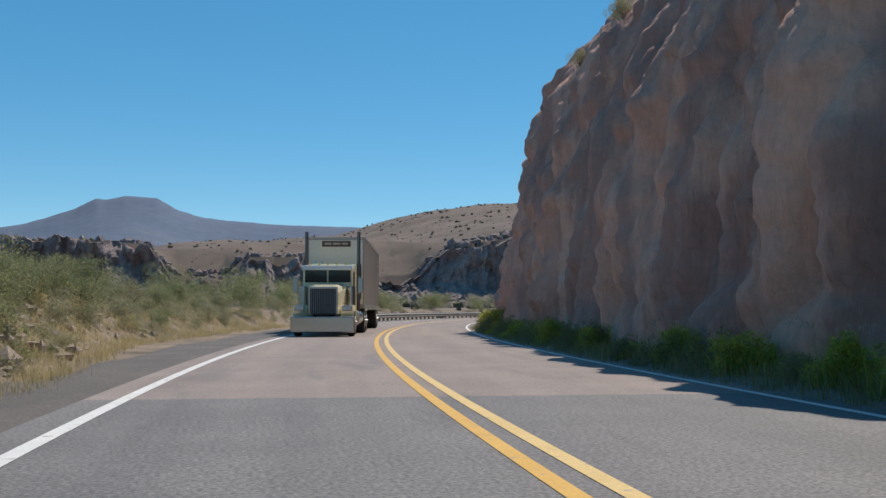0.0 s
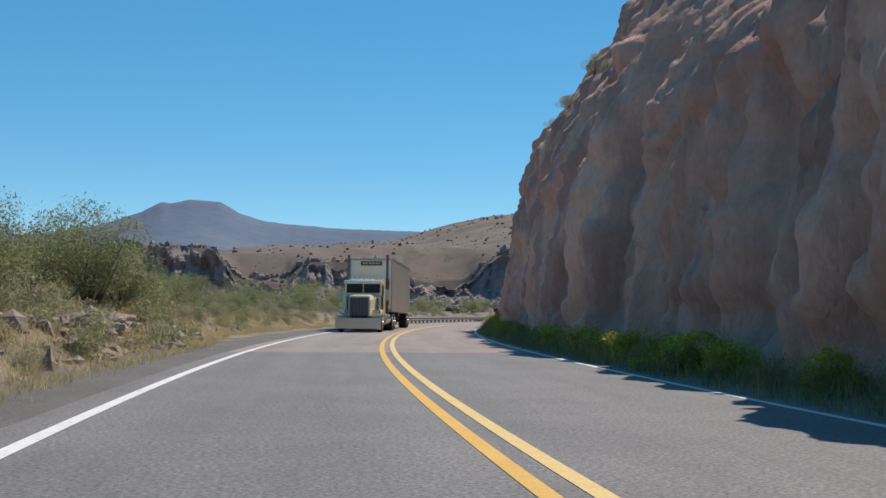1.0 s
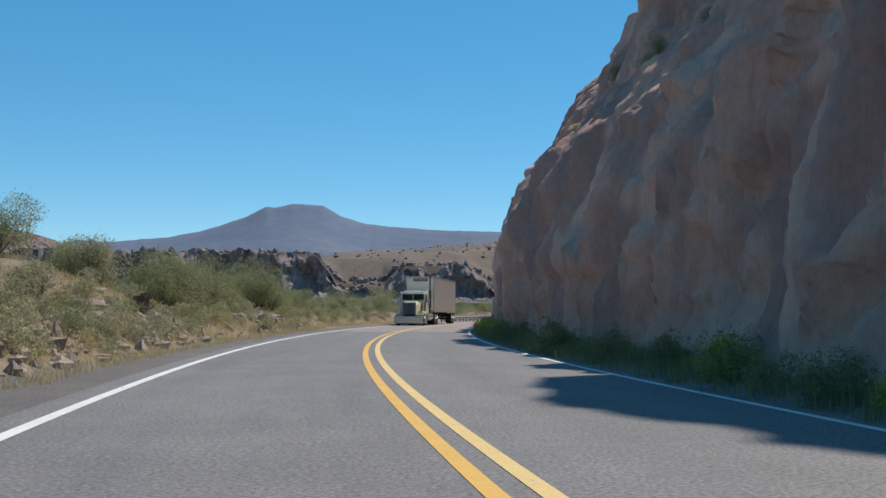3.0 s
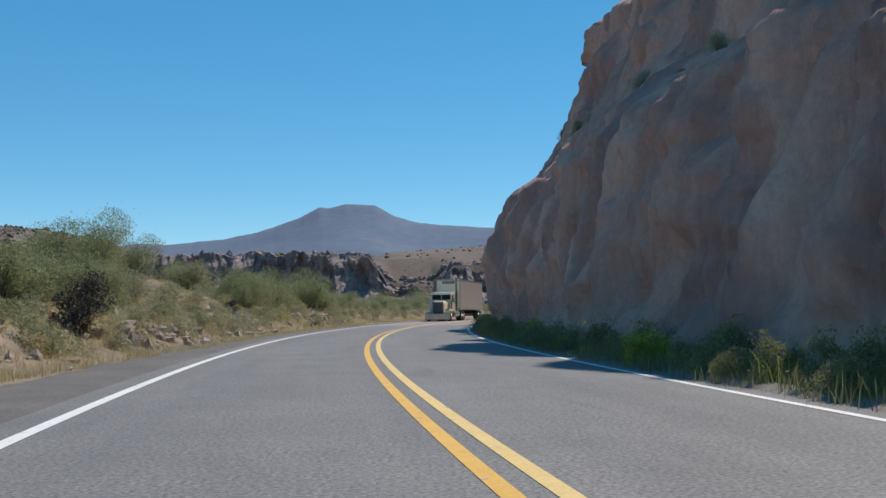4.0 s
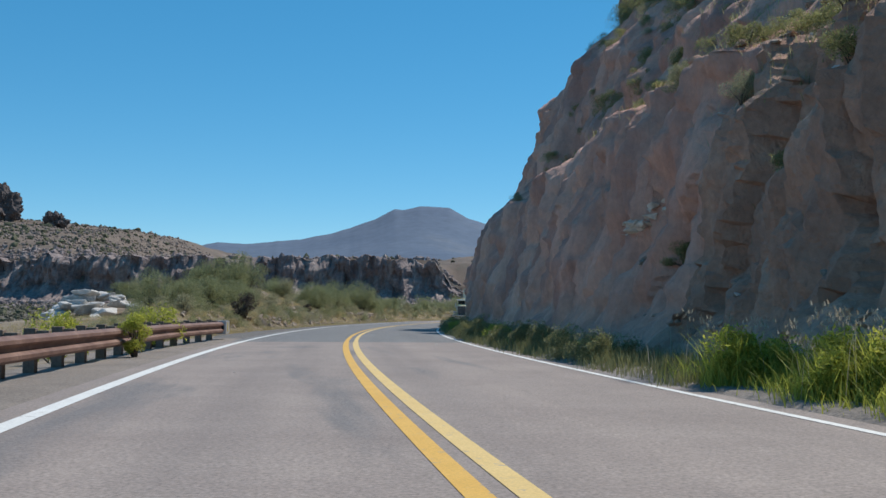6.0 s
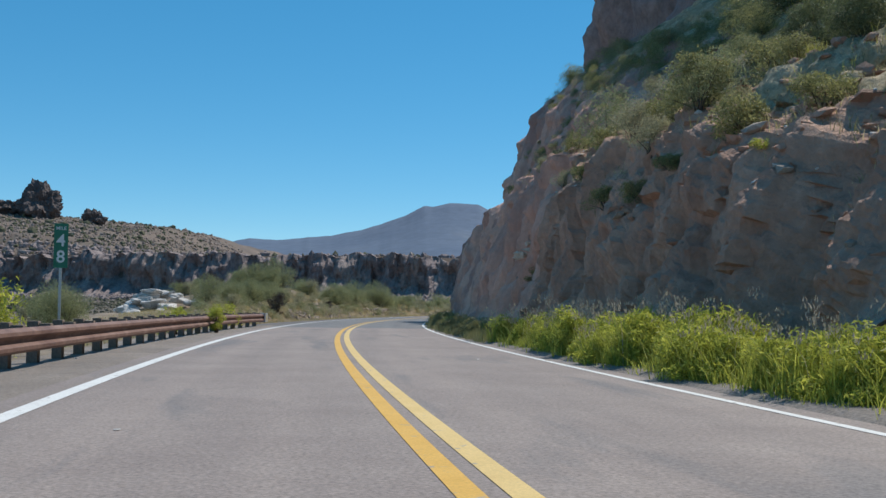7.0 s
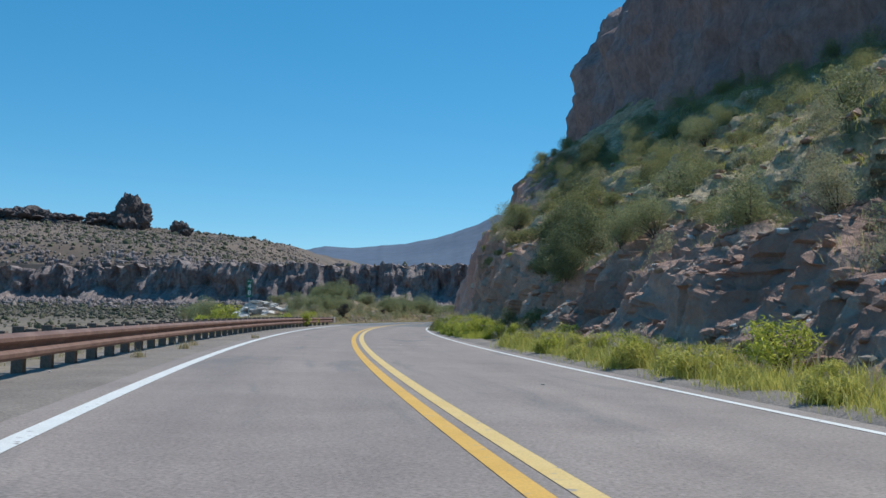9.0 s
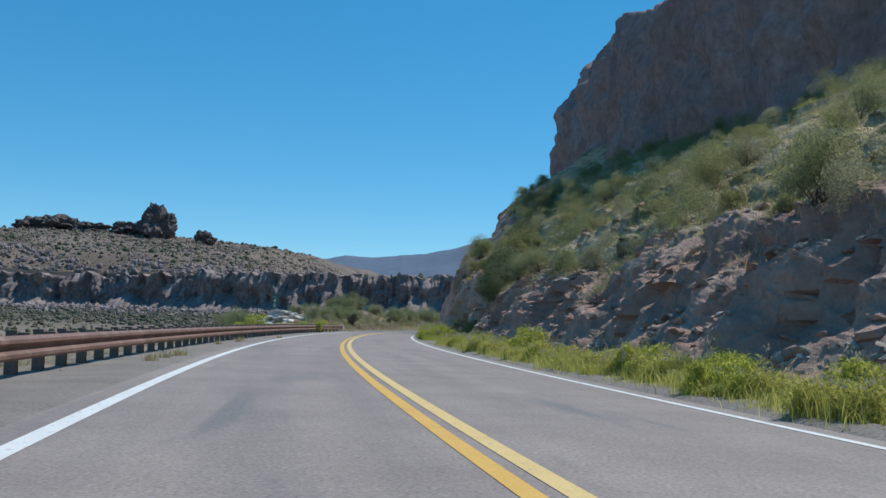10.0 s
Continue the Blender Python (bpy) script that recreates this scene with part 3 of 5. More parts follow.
# ---- cliff and slope on the inner side of the bend ----
# Heights of the rock face at these distances from the centre line, at stations along the road.
FACE_V = [5.5, 5.8, 6.2, 6.7, 7.4, 8.2, 9.5, 10.6, 11.6, 13.5, 17.0, 22.0, 30.0, 62.0]
WALL = {
    75: [-0.3, 0.2, 1.6, 3.8, 6.6, 9.0, 12.0, 13.5, 15.0, 17, 19, 21, 22, 24],
    52: [-0.3, 1.4, 4.2, 6.9, 9.4, 11.0, 12.8, 14.6, 16.3, 18, 20, 21.5, 22.5, 24.5],
    38: [-0.3, 1.6, 4.8, 7.6, 10.2, 11.8, 13.4, 15.2, 17.2, 19, 21, 22, 23, 25],
    25: [-0.3, 3.8, 5.6, 7.2, 8.9, 10.3, 12.0, 14.4, 15.6, 17.5, 19.5, 21, 23, 25.5],
    9: [-0.3, 1.8, 4.2, 5.8, 7.4, 8.8, 10.4, 12.7, 13.8, 15.5, 18, 20, 23, 26],
    2: [-0.3, 3.2, 6.0, 6.9, 7.8, 8.8, 10.3, 11.6, 16.8, 18.0, 20, 22, 24, 27],
    -3: [-0.3, 3.2, 6.0, 6.9, 7.7, 8.7, 10.2, 12.2, 17.0, 18.5, 20.5, 22, 25, 28],
    -28: [-0.3, 1.0, 3.8, 6.4, 7.1, 7.9, 9.8, 12.2, 15.0, 17.0, 20, 22, 25, 28],
    -36: [-0.3, 0.6, 2.9, 5.8, 6.9, 7.4, 8.2, 12.2, 15.2, 16.6, 19.5, 22, 25, 28],
    -44: [-0.3, 0.4, 2.2, 5.0, 6.6, 7.0, 7.8, 11.0, 14.5, 16.4, 19, 22, 25, 28],
    -58: [-0.3, 0.3, 1.8, 4.2, 6.4, 7.0, 7.6, 9.8, 12.2, 14.4, 16.9, 21, 24, 28],
}
CUT = {
    -72: [-0.3, 0.2, 0.8, 2.2, 5.4, 7.5, 7.8, 9.0, 10.0, 11.6, 14, 17.2, 20, 24],
    -86: [-0.3, 0.15, 0.5, 1.3, 4.2, 6.3, 6.8, 7.6, 8.4, 10.0, 12.6, 15.6, 18.5, 22],
    -98: [-0.3, 0.1, 0.3, 0.8, 2.9, 4.7, 5.4, 5.8, 6.5, 7.9, 10.4, 13.4, 17, 20],
    -125: [-0.3, 0.0, 0.2, 0.5, 1.2, 2.1, 3.4, 4.2, 5.0, 6.4, 9, 12, 15.5, 20],
    -142: [-0.3, 0.0, 0.2, 0.5, 1.3, 2.3, 3.5, 4.2, 4.9, 6.1, 8.2, 10.7, 14, 19],
    -160: [-0.3, 0.0, 0.2, 0.6, 1.4, 2.4, 3.6, 4.3, 5.0, 6.1, 8.0, 10.2, 13.4, 18.5],
}
FACE = {**WALL, **CUT}
FACE_U = sorted(FACE)
FACE_Z = np.array([FACE[k] for k in FACE_U])


def face_heights(u):
    z = np.array([np.interp(u, FACE_U, FACE_Z[:, k]) for k in range(len(FACE_V))])
    return z


def face_z(u, v):
    return float(np.interp(v, FACE_V, face_heights(u)))


SLOPE = []


def on_slope(u, v):
    """Height of the broken rock surface at u, v."""
    x, y = at(u, v)
    hit = SLOPE[0].ray_cast(Vector((float(x), float(y), 70.0)), Vector((0, 0, -1)))
    return hit[0].z if hit[0] else face_z(u, v)


def cliff():
    us = np.concatenate([np.arange(-250, -190, 2.0), np.arange(-190, 62, 0.18), np.arange(62, 190, 1.5)])
    rows = 176
    X, Y, Z = (np.empty((len(us), rows)) for _ in range(3))
    for i, u in enumerate(us):
        pv, pz = np.array(FACE_V) + 0.22 * math.sin(u * 0.21), face_heights(u)
        s = float(smooth(-u, 72, 95))
        length = np.r_[0, np.cumsum(np.hypot(np.diff(pv), np.diff(pz)))]
        knots = np.concatenate([np.linspace(0, length[9], 120), np.linspace(length[9], length[-3], 49)[1:], np.linspace(length[-3], length[-1], 9)[1:]])
        v, z = np.interp(knots, length, pv), np.interp(knots, length, pz)
        inset = 0.4 * float(smooth(-u, 28, 38))
        for j in range(rows):
            zz, vv = z[j], v[j]
            rib = noise.fractal(Vector((u * 0.21, zz * 0.03, 2.0)), 0.9, 2.1, 4)
            bulge = noise.fractal(Vector((u * 0.16 + 0.05 * zz, zz * 0.19, 21.0)), 1.0, 2.0, 3)
            crack = abs(noise.noise(Vector((u * 0.42 + 0.5 * math.sin(zz * 0.35), zz * 0.07, 7.0))))
            block = noise.fractal(Vector((u * 0.35, zz * 0.4, 5.0 + vv * 0.3)), 0.9, 2.1, 6)
            slab, cells = noise.voronoi(Vector((u * 0.36 + 0.2 * block, zz * 0.12, 1.0)))
            plate = noise.cell(cells[0] * 5.3)
            chip = noise.cell(noise.voronoi(Vector((u * 0.95 + 0.3 * block, zz * 0.5, 6.0)))[1][0] * 4.7)
            up = min(1.0, max(0.0, zz / 1.3))
            crease = abs(noise.noise(Vector((u * 0.75 + 0.35 * block, zz * 0.2 + 0.3 * block, 31.0)))) ** 0.7
            ledge = abs(noise.noise(Vector((u * 0.25, zz * 0.9 + 0.4 * block, 37.0)))) ** 0.7
            fine = abs(noise.noise(Vector((u * 1.25 + 0.3 * block, zz * 0.16, 17.0))))
            wall = up * (0.5 * rib + 0.4 * bulge + 0.5 * block + 0.45 * crease + 0.2 * ledge + 0.3 * min(0.5, slab[1] - slab[0]) - 0.5 * max(0, 0.13 - crack) / 0.13 - 0.2 * max(0, 0.2 - fine) / 0.2 + 0.24 * (plate - 0.5) + 0.07 * (chip - 0.5) - 0.15 - inset)
            slope = up * (0.5 * rib + 0.7 * block + 0.42 * (plate - 0.5) + 0.3 * (chip - 0.5) + 0.3 * min(0.5, slab[1] - slab[0]) - 0.15)
            off = wall * (1 - s) + slope * s
            px, py = at(u + 0.25 * block * up, vv - off)
            X[i, j], Y[i, j], Z[i, j] = px, py, zz + (0.25 + 0.25 * s) * block * up
        Z[i, -1] -= 6
    k = int(np.searchsorted(us, -78))
    q = 132
    n = len(us)
    ids = np.arange(n * rows).reshape(n, rows)
    quads = np.stack([ids[:-1, :-1], ids[:-1, 1:], ids[1:, 1:], ids[1:, :-1]], -1).reshape(-1, 4)
    SLOPE.append(BVHTree.FromPolygons(np.stack([X, Y, Z], -1).reshape(-1, 3).tolist(), quads.tolist()))
    tagged(new("cliff_top", grid_mesh("cliff_top", X[k:, q:], Y[k:, q:], Z[k:, q:], M["slope_soil"])), "dry soil and stones on top of the cliff", "ground", kind="structure")
    tagged(new("cliff_wall", grid_mesh("cliff_wall", X[k:, :q + 1], Y[k:, :q + 1], Z[k:, :q + 1], M["cliff"])), "sheer tan and brown rock cut in shade beside the road", "cliff", kind="structure")
    b = 74
    tagged(new("rock_slope", grid_mesh("rock_slope", X[:k + 1, :b + 1], Y[:k + 1, :b + 1], Z[:k + 1, :b + 1], M["bank_rock"], False)), "broken rocky cut beside the road", "slope", kind="structure")
    tagged(new("grass_slope", grid_mesh("grass_slope", X[:k + 1, b:], Y[:k + 1, b:], Z[:k + 1, b:], M["slope_soil"])), "overgrown slope of soil and dry grass above the rock cut", "slope", kind="structure")


cliff()


def upper_cliff():
    """The high dark crag that stands above the overgrown slope."""
    us = np.concatenate([np.arange(-250, -190, 2.5), np.arange(-190, -9.9, 0.7)])
    rows = 40
    X, Y, Z = (np.empty((len(us), rows)) for _ in range(3))
    for i, u in enumerate(us):
        foot_v = float(np.interp(u, [-190, -126, -100, -60, -27, -20], [38, 33, 28, 23.2, 20.3, 17.7])) + 0.35 * max(0, u + 18) ** 2
        foot_z = face_z(u, foot_v) - 1.2
        top_z = float(np.interp(u, [-190, -120, -88, -60, -30, -24, -14, -10], [26, 26.5, 30.5, 35, 37, 38.8, 38.2, 25]))
        for j in range(rows):
            f = j / (rows - 1)
            zz = foot_z + (top_z - foot_z) * min(1, f / 0.86)
            back = 1.0 * f + 0.5 * max(0, zz - 31) + (40 * (f - 0.86) / 0.14 if f > 0.86 else 0)
            rib = noise.fractal(Vector((u * 0.11, zz * 0.04, 12.0)), 1.0, 2.0, 3)
            block = noise.fractal(Vector((u * 0.22, zz * 0.3, 15.0)), 0.9, 2.1, 5)
            slab = noise.voronoi(Vector((u * 0.2, zz * 0.13, 4.0)))[0]
            off = 1.6 * rib + 1.1 * block + 1.6 * min(0.5, slab[1] - slab[0])
            X[i, j], Y[i, j] = at(u + 0.5 * block, foot_v + back - off * (f < 0.9))
            Z[i, j] = zz + 0.7 * block
        Z[i, -1] = 24
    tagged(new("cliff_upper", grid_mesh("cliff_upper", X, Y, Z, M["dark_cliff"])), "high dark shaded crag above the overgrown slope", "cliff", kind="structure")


upper_cliff()

# ---- plants ----


def blades(name, base, tall, wide, material, lean=0.35, seed=1, material_tip=None, tip_share=0.0):
    """Many grass blades as one mesh: base is an array of x, y, z; tall an array of heights."""
    rng = np.random.default_rng(seed)
    n = len(base)
    a = rng.uniform(0, 2 * np.pi, n)
    side = np.stack([np.cos(a), np.sin(a), 0 * a], -1) * (wide * rng.uniform(0.6, 1.3, n))[:, None]
    b = rng.uniform(0, 2 * np.pi, n)
    tip = np.stack([np.cos(b), np.sin(b), 0 * b], -1) * (tall * lean * rng.uniform(0.1, 1.0, n))[:, None]
    up = np.array([0, 0, 1.0])
    mid = base + tip * 0.3 + up * (tall * 0.55)[:, None]
    end = base + tip + up * tall[:, None]
    v = np.stack([base - side, base + side, mid + side * 0.7, mid - side * 0.7, end], 1).reshape(-1, 3)
    k = np.arange(n)[:, None] * 5
    quads, tris = (k + [0, 1, 2, 3]), (k + [3, 2, 4])
    me = faced(name, v.tolist(), quads.tolist() + tris.tolist(), material)
    return new(name, me)


def tufts(count, per, u0, u1, v0, v1, height, seed, rough_z=None, spread=0.18, edge=None):
    """Blade roots in tufts on the ground, with heights. height: lowest and tallest."""
    rng = np.random.default_rng(seed)
    u, v = rng.uniform(u0, u1, count), rng.uniform(v0, v1, count)
    if edge:
        v = v * np.abs(v / v0) ** 0.3 + edge(u)
    big = rng.uniform(*height, count)
    uu = np.repeat(u, per) + rng.normal(0, spread, count * per)
    vv = np.repeat(v, per) + rng.normal(0, spread, count * per)
    x, y = at(uu, vv)
    z = near_height(uu, vv) - 0.02
    if rough_z is not None:
        z = np.array([rough_z(a, b) for a, b in zip(uu, vv)]) - 0.1
    return np.stack([x, y, z], -1), np.repeat(big, per) * rng.uniform(0.45, 1.05, count * per)


def leaf_cloud(seed, count, r, tall, leaf, lobes=13, low=0.08):
    """Leaves set in uneven clumps round a shrub's limbs: verts and faces."""
    rng = np.random.default_rng(seed)
    ang, hgt = rng.uniform(0, 2 * np.pi, lobes), rng.uniform(0.2, 0.86, lobes)
    rad = rng.uniform(0.1, 0.85, lobes) * r * (1.15 - 0.5 * hgt)
    c = np.stack([np.cos(ang) * rad, np.sin(ang) * rad, hgt * tall], -1)
    size = rng.uniform(0.28, 0.5, lobes) * r
    pick = rng.integers(0, lobes, count)
    d = rng.normal(size=(count, 3))
    d /= np.linalg.norm(d, axis=1, keepdims=True)
    p = c[pick] + d * (size[pick] * rng.uniform(0.35, 1.08, count) ** 0.6)[:, None] * (1, 1, 0.8)
    # loose sprays above the outline
    spray = rng.random(count) < 0.05
    p[spray] += d[spray] * (0.25 * r * rng.random(spray.sum()))[:, None]
    p[:, 2] = np.maximum(p[:, 2], low * tall * rng.uniform(0.3, 1.2, count))
    s1 = rng.normal(size=(count, 3))
    s1 /= np.linalg.norm(s1, axis=1, keepdims=True)
    s2 = np.cross(s1, rng.normal(size=(count, 3)))
    s2 /= np.linalg.norm(s2, axis=1, keepdims=True)
    k = leaf * rng.uniform(0.6, 1.4, count)[:, None]
    s1, s2 = s1 * k, s2 * k * 0.42
    v = np.stack([p - s1, p + s2 * 1.3, p + s1], 1).reshape(-1, 3)
    f = np.arange(count * 3).reshape(-1, 3)
    return v.tolist(), f.tolist(), c


CROWNS = {}


def shrub(name, seed, r, tall, material, label, leaves=1500, leaf=0.07):
    """A desert shrub: bent limbs from the root and a ragged crown."""
    ob = new(name)
    v, f, c = leaf_cloud(seed, leaves, r, tall, leaf)
    CROWNS[seed] = np.array(v)
    crown = new("crown", faced("crown", v, f, material))
    crown.parent = ob
    rng = random.Random(seed)
    bm = bmesh.new()
    for q in c:
        mid = Vector((q[0] * 0.35 + rng.uniform(-0.1, 0.1), q[1] * 0.35 + rng.uniform(-0.1, 0.1), q[2] * 0.45))
        tube(bm, (rng.uniform(-0.06, 0.06), rng.uniform(-0.06, 0.06), -0.1), mid, 0.035 * tall / 2 + 0.012, 0.02, 6)
        tube(bm, mid, q, 0.02, 0.008, 5)
    part("trunk", bm, M["bark"], ob)
    return tagged(ob, label, "shrub", "roadside herbs" if "herb" in name else "roadside shrubs")


def put(ob, u, v, z=None, turn=0.0, size=1.0):
    x, y = at(u, v)
    zz = near_height(np.array([u]), np.array([v]))[0] if z is None else z
    ob.matrix_basis = pose(float(x), float(y), float(zz) - 0.03, 0, 0, turn) @ Matrix.Scale(size, 4)
    return ob


def again(ob, u, v, z=None, turn=0.0, size=1.0):
    x, y = at(u, v)
    zz = near_height(np.array([u]), np.array([v]))[0] if z is None else z
    got = copy_thing(ob, pose(float(x), float(y), float(zz) - 0.03, 0, 0, turn))
    got.scale = (size, size, size * (0.85 + 0.3 * ((turn * 7) % 1.0)))
    return got


def thicket(name, spots, crowns, material, label):
    """Shrubs too many to pick apart, as one mesh of leaves. spots: x, y, z, size."""
    rg = np.random.default_rng(len(spots))
    out = []
    for k, (x, y, z, size) in enumerate(spots):
        v = CROWNS[crowns[k % len(crowns)]].reshape(-1, 3, 3)[::2].reshape(-1, 3)
        a = rg.uniform(0, 6.28)
        c, q = math.cos(a), math.sin(a)
        out.append(np.stack([v[:, 0] * c - v[:, 1] * q, v[:, 0] * q + v[:, 1] * c, v[:, 2] * rg.uniform(0.8, 1.15)], -1) * size + (x, y, z - 0.1))
    v = np.concatenate(out)
    tagged(new(name, faced(name, v.tolist(), np.arange(len(v)).reshape(-1, 3).tolist(), material)), label, "scrub", kind="stuff")


GREEN = "green desert shrub with fine leaves and bent limbs"
GREY = "grey-green desert shrub with small dull leaves"
LIME = "yellow-green leafy shrub beside the road"
kinds = [put(shrub("desert_shrub", 11, 1.5, 2.1, M["bush_leaf"], GREEN, 9500, 0.042), 9, -10.4, None, 20),
         put(shrub("desert_shrub", 12, 1.25, 1.6, M["bush_leaf"], GREEN, 7200, 0.042), 44, -12.5, None, 70),
         put(shrub("desert_shrub", 13, 1.2, 1.5, M["bush_grey"], GREY, 6600, 0.04), 50, -11.8, None, 130),
         put(shrub("desert_shrub", 14, 1.7, 2.3, M["bush_leaf"], GREEN, 10000, 0.042), -12, -12.6, None, 200),
         put(shrub("desert_shrub", 15, 0.8, 0.9, M["bush_grey"], GREY, 1700, 0.048), -20, -8.9, None, 250)]
DARK = "dark green bush on the shaded slope"
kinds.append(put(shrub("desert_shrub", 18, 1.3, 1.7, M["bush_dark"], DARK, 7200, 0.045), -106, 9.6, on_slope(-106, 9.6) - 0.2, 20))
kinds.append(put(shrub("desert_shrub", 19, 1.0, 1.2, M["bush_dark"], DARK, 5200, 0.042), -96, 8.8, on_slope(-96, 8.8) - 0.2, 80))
lime = put(shrub("desert_shrub", 16, 0.9, 1.25, M["weed_yellow_sun_tint"], LIME, 2600, 0.06), -67.5, -5.9, None, 10)
dead = put(shrub("desert_shrub", 17, 0.75, 1.35, M["bark"], "dark leafless dead shrub in dry grass", 3000, 0.05), -37.6, -7.2, None, 40, 1.2)
again(dead, -12, -7.7, None, 100, 0.7)


def before_pile(u, v):
    """The open strip of ground between the guard rail's end and the pale rocks."""
    f = (u + 66) / 38
    return -0.1 < f < 1.1 and abs(v + 9.5 + 9.4 * f) < 3.4


rng = random.Random(5)
for k in range(120):
    u = rng.uniform(-58, 78)
    v = -7.9 - 13 * rng.random() ** 1.5 - (2.2 if u > 22 else 0)
    kind, turn, size = rng.randrange(5), rng.uniform(0, 360), rng.uniform(0.75, 1.25)
    if before_pile(u, v) or -69 < u < -47 and -14 < v < -7.2 or 13 < u < 40 and v > -9.5 or -26 < u < -6 and v > -10.5 or -46 < u < -30 and v > -9.5:
        continue
    again(kinds[kind], u, v, None, turn, size * (0.62 if u > 28 else 1.0))
# shrubs round the first outcrop and along the bend
for u, v, kind, size in ((16, -8.6, 0, 1.3), (17.5, -9.8, 3, 1.25), (14.5, -10, 0, 1.2), (19.5, -8.6, 1, 1.2), (12.5, -11, 3, 1.1), (10, -9.6, 1, 1.0), (22, -10, 0, 1.1), (25, -9.8, 1, 1.1), (29, -10.4, 3, 0.9), (34, -10.2, 0, 0.9), (39, -10.6, 1, 1.1), (5.5, -9.2, 2, 1.0)):
    again(kinds[kind], u, v, None, rng.uniform(0, 360), size)
# shrubs along the bank
for u, v, kind, size in ((1, -9.4, 3, 0.9), (3, -10.6, 0, 1.0), (-2, -10.2, 1, 1.1), (-18.5, -9.0, 4, 1.0), (-8, -11, 0, 0.8), (-24, -10.5, 1, 0.9), (-4.5, -11.6, 3, 0.9), (-29, -10, 1, 1.1), (-34, -9.6, 0, 0.95), (-44, -10.5, 3, 0.95), (-35, -9.6, 0, 0.85), (-32, -8.9, 1, 0.9), (-28, -9.0, 0, 0.8), (-25, -8.8, 2, 0.8), (-40, -10.6, 3, 0.95), (-43, -9.4, 1, 1.0), (-38, -12, 0, 1.1), (-31, -11.5, 3, 1.0), (-21, -11.5, 0, 1.0), (-47, -8.6, 4, 1.0)):
    again(kinds[kind], u, v, None, rng.uniform(0, 360), size)
# shrubs behind the guard rail
for u, v, kind, size in ((-160.6, -10.9, 1, 0.9), (-162, -11.6, 2, 0.9), (-140, -12.5, 2, 1.3), (-146, -11.5, 1, 1.0), (-100, -12, 2, 0.9), (-82, -10, 1, 0.9)):
    again(kinds[kind], u, v, None, rng.uniform(0, 360), size)
put(shrub("desert_shrub", 20, 0.42, 1.3, M["weed_yellow_sun_tint"], "slender yellow-green bush leaning over the guard rail", 5200, 0.03), -75.6, -5.0, None, 50)
for u, v, size in ((-77.0, -6.4, 0.8), (-96.0, -7.7, 1.15), (-97.2, -8.6, 1.1), (-160, -12.0, 0.8)):
    again(lime, u, v, None, rng.uniform(0, 360), size)

# shrubs across the valley floor and on the far bank behind the bend
spots = []
for k in range(90):
    u, v = rng.uniform(60, 175), -rng.uniform(8, 55)
    x, y = (float(q) for q in at(u, v))
    spots.append((x, y, gz(x, y), rng.uniform(0.9, 1.5)))
thicket("scrub", spots, (11, 12, 14), M["bush_leaf"], "green scrub on the valley floor beyond the bend")

spots = []
for k in range(230):
    u = rng.uniform(52, 135)
    v = -6.9 - bank_move(u) - 9 * rng.random()
    x, y = (float(q) for q in at(u, v))
    spots.append((x, y, gz(x, y), rng.uniform(0.35, 0.8)))
thicket("scrub", spots, (15, 13), M["bush_grey"], "low grey-green scrub beside the bend")

# slope above the road
for k in range(90):
    u = rng.uniform(-180, -80)
    v = 8.8 + 11 * rng.random() ** 1.2
    kind = rng.choice([0, 5, 2, 6, 3, 4, 6])
    again(kinds[kind], u, v, on_slope(u, v) - 0.15, rng.uniform(0, 360), rng.uniform(0.4, 0.9))
for crowns, m, n, seed in (((12, 14, 11), "bush_dark", 400, 1), ((13, 15), "bush_grey", 310, 2)):
    spots = []
    for k in range(n):
        u, v = rng.uniform(-186, -70), 8.6 + 20 * rng.random() ** 0.8
        if k % 6 == 0:
            u, v = rng.uniform(-76, -12), rng.uniform(13.0, 17.5)
        if u > -104 and v < 11.5:
            v += 6
        x, y = (float(q) for q in at(u, v))
        spots.append((x, y, on_slope(u, v) - 0.1, rng.uniform(0.3, 0.8)))
    thicket("scrub", spots, crowns, M[m], "low scrub covering the steep slope")
spots = []
for k in range(110):
    u, v = rng.uniform(-78, -42), rng.uniform(9.4, 15.5)
    x, y = (float(q) for q in at(u, v))
    spots.append((x, y, on_slope(u, v) - 0.1, rng.uniform(0.25, 0.6)))
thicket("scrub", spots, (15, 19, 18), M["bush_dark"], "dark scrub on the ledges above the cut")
for u, v, kind, size in ((-111.5, 7.0, 6, 0.7), (-113.5, 7.2, 5, 0.6), (-109, 10.2, 5, 1.3), (-104, 10.6, 5, 1.2), (-111, 9.0, 5, 1.2), (-107, 8.6, 6, 1.0), (-92, 9.2, 5, 0.9), (-99, 9.3, 6, 0.9),
                         (-88, 9.6, 5, 0.8), (-84, 8.8, 6, 0.8), (-102, 11.5, 5, 1.2), (-94, 11, 5, 0.9), (-118, 12, 0, 1.0), (-90, 12, 6, 0.9), (-128, 14, 1, 1.1)):
    again(kinds[kind], u, v, on_slope(u, v) - 0.2, rng.uniform(0, 360), size)
for u, v, size in ((-84, 8.0, 0.6), (-87, 7.9, 0.7), (-90, 8.1, 0.6), (-93, 8.0, 0.5), (-81, 8.3, 0.6), (-62, 9.2, 0.5), (-66, 9.6, 0.6), (-70, 9.0, 0.5), (-73, 8.8, 0.6), (-76, 9.4, 0.7), (-68, 10.8, 0.6), (-64, 11.5, 0.7), (-78, 10.5, 0.8)):
    again(kinds[6], u, v, on_slope(u, v) - 0.15, rng.uniform(0, 360), size)
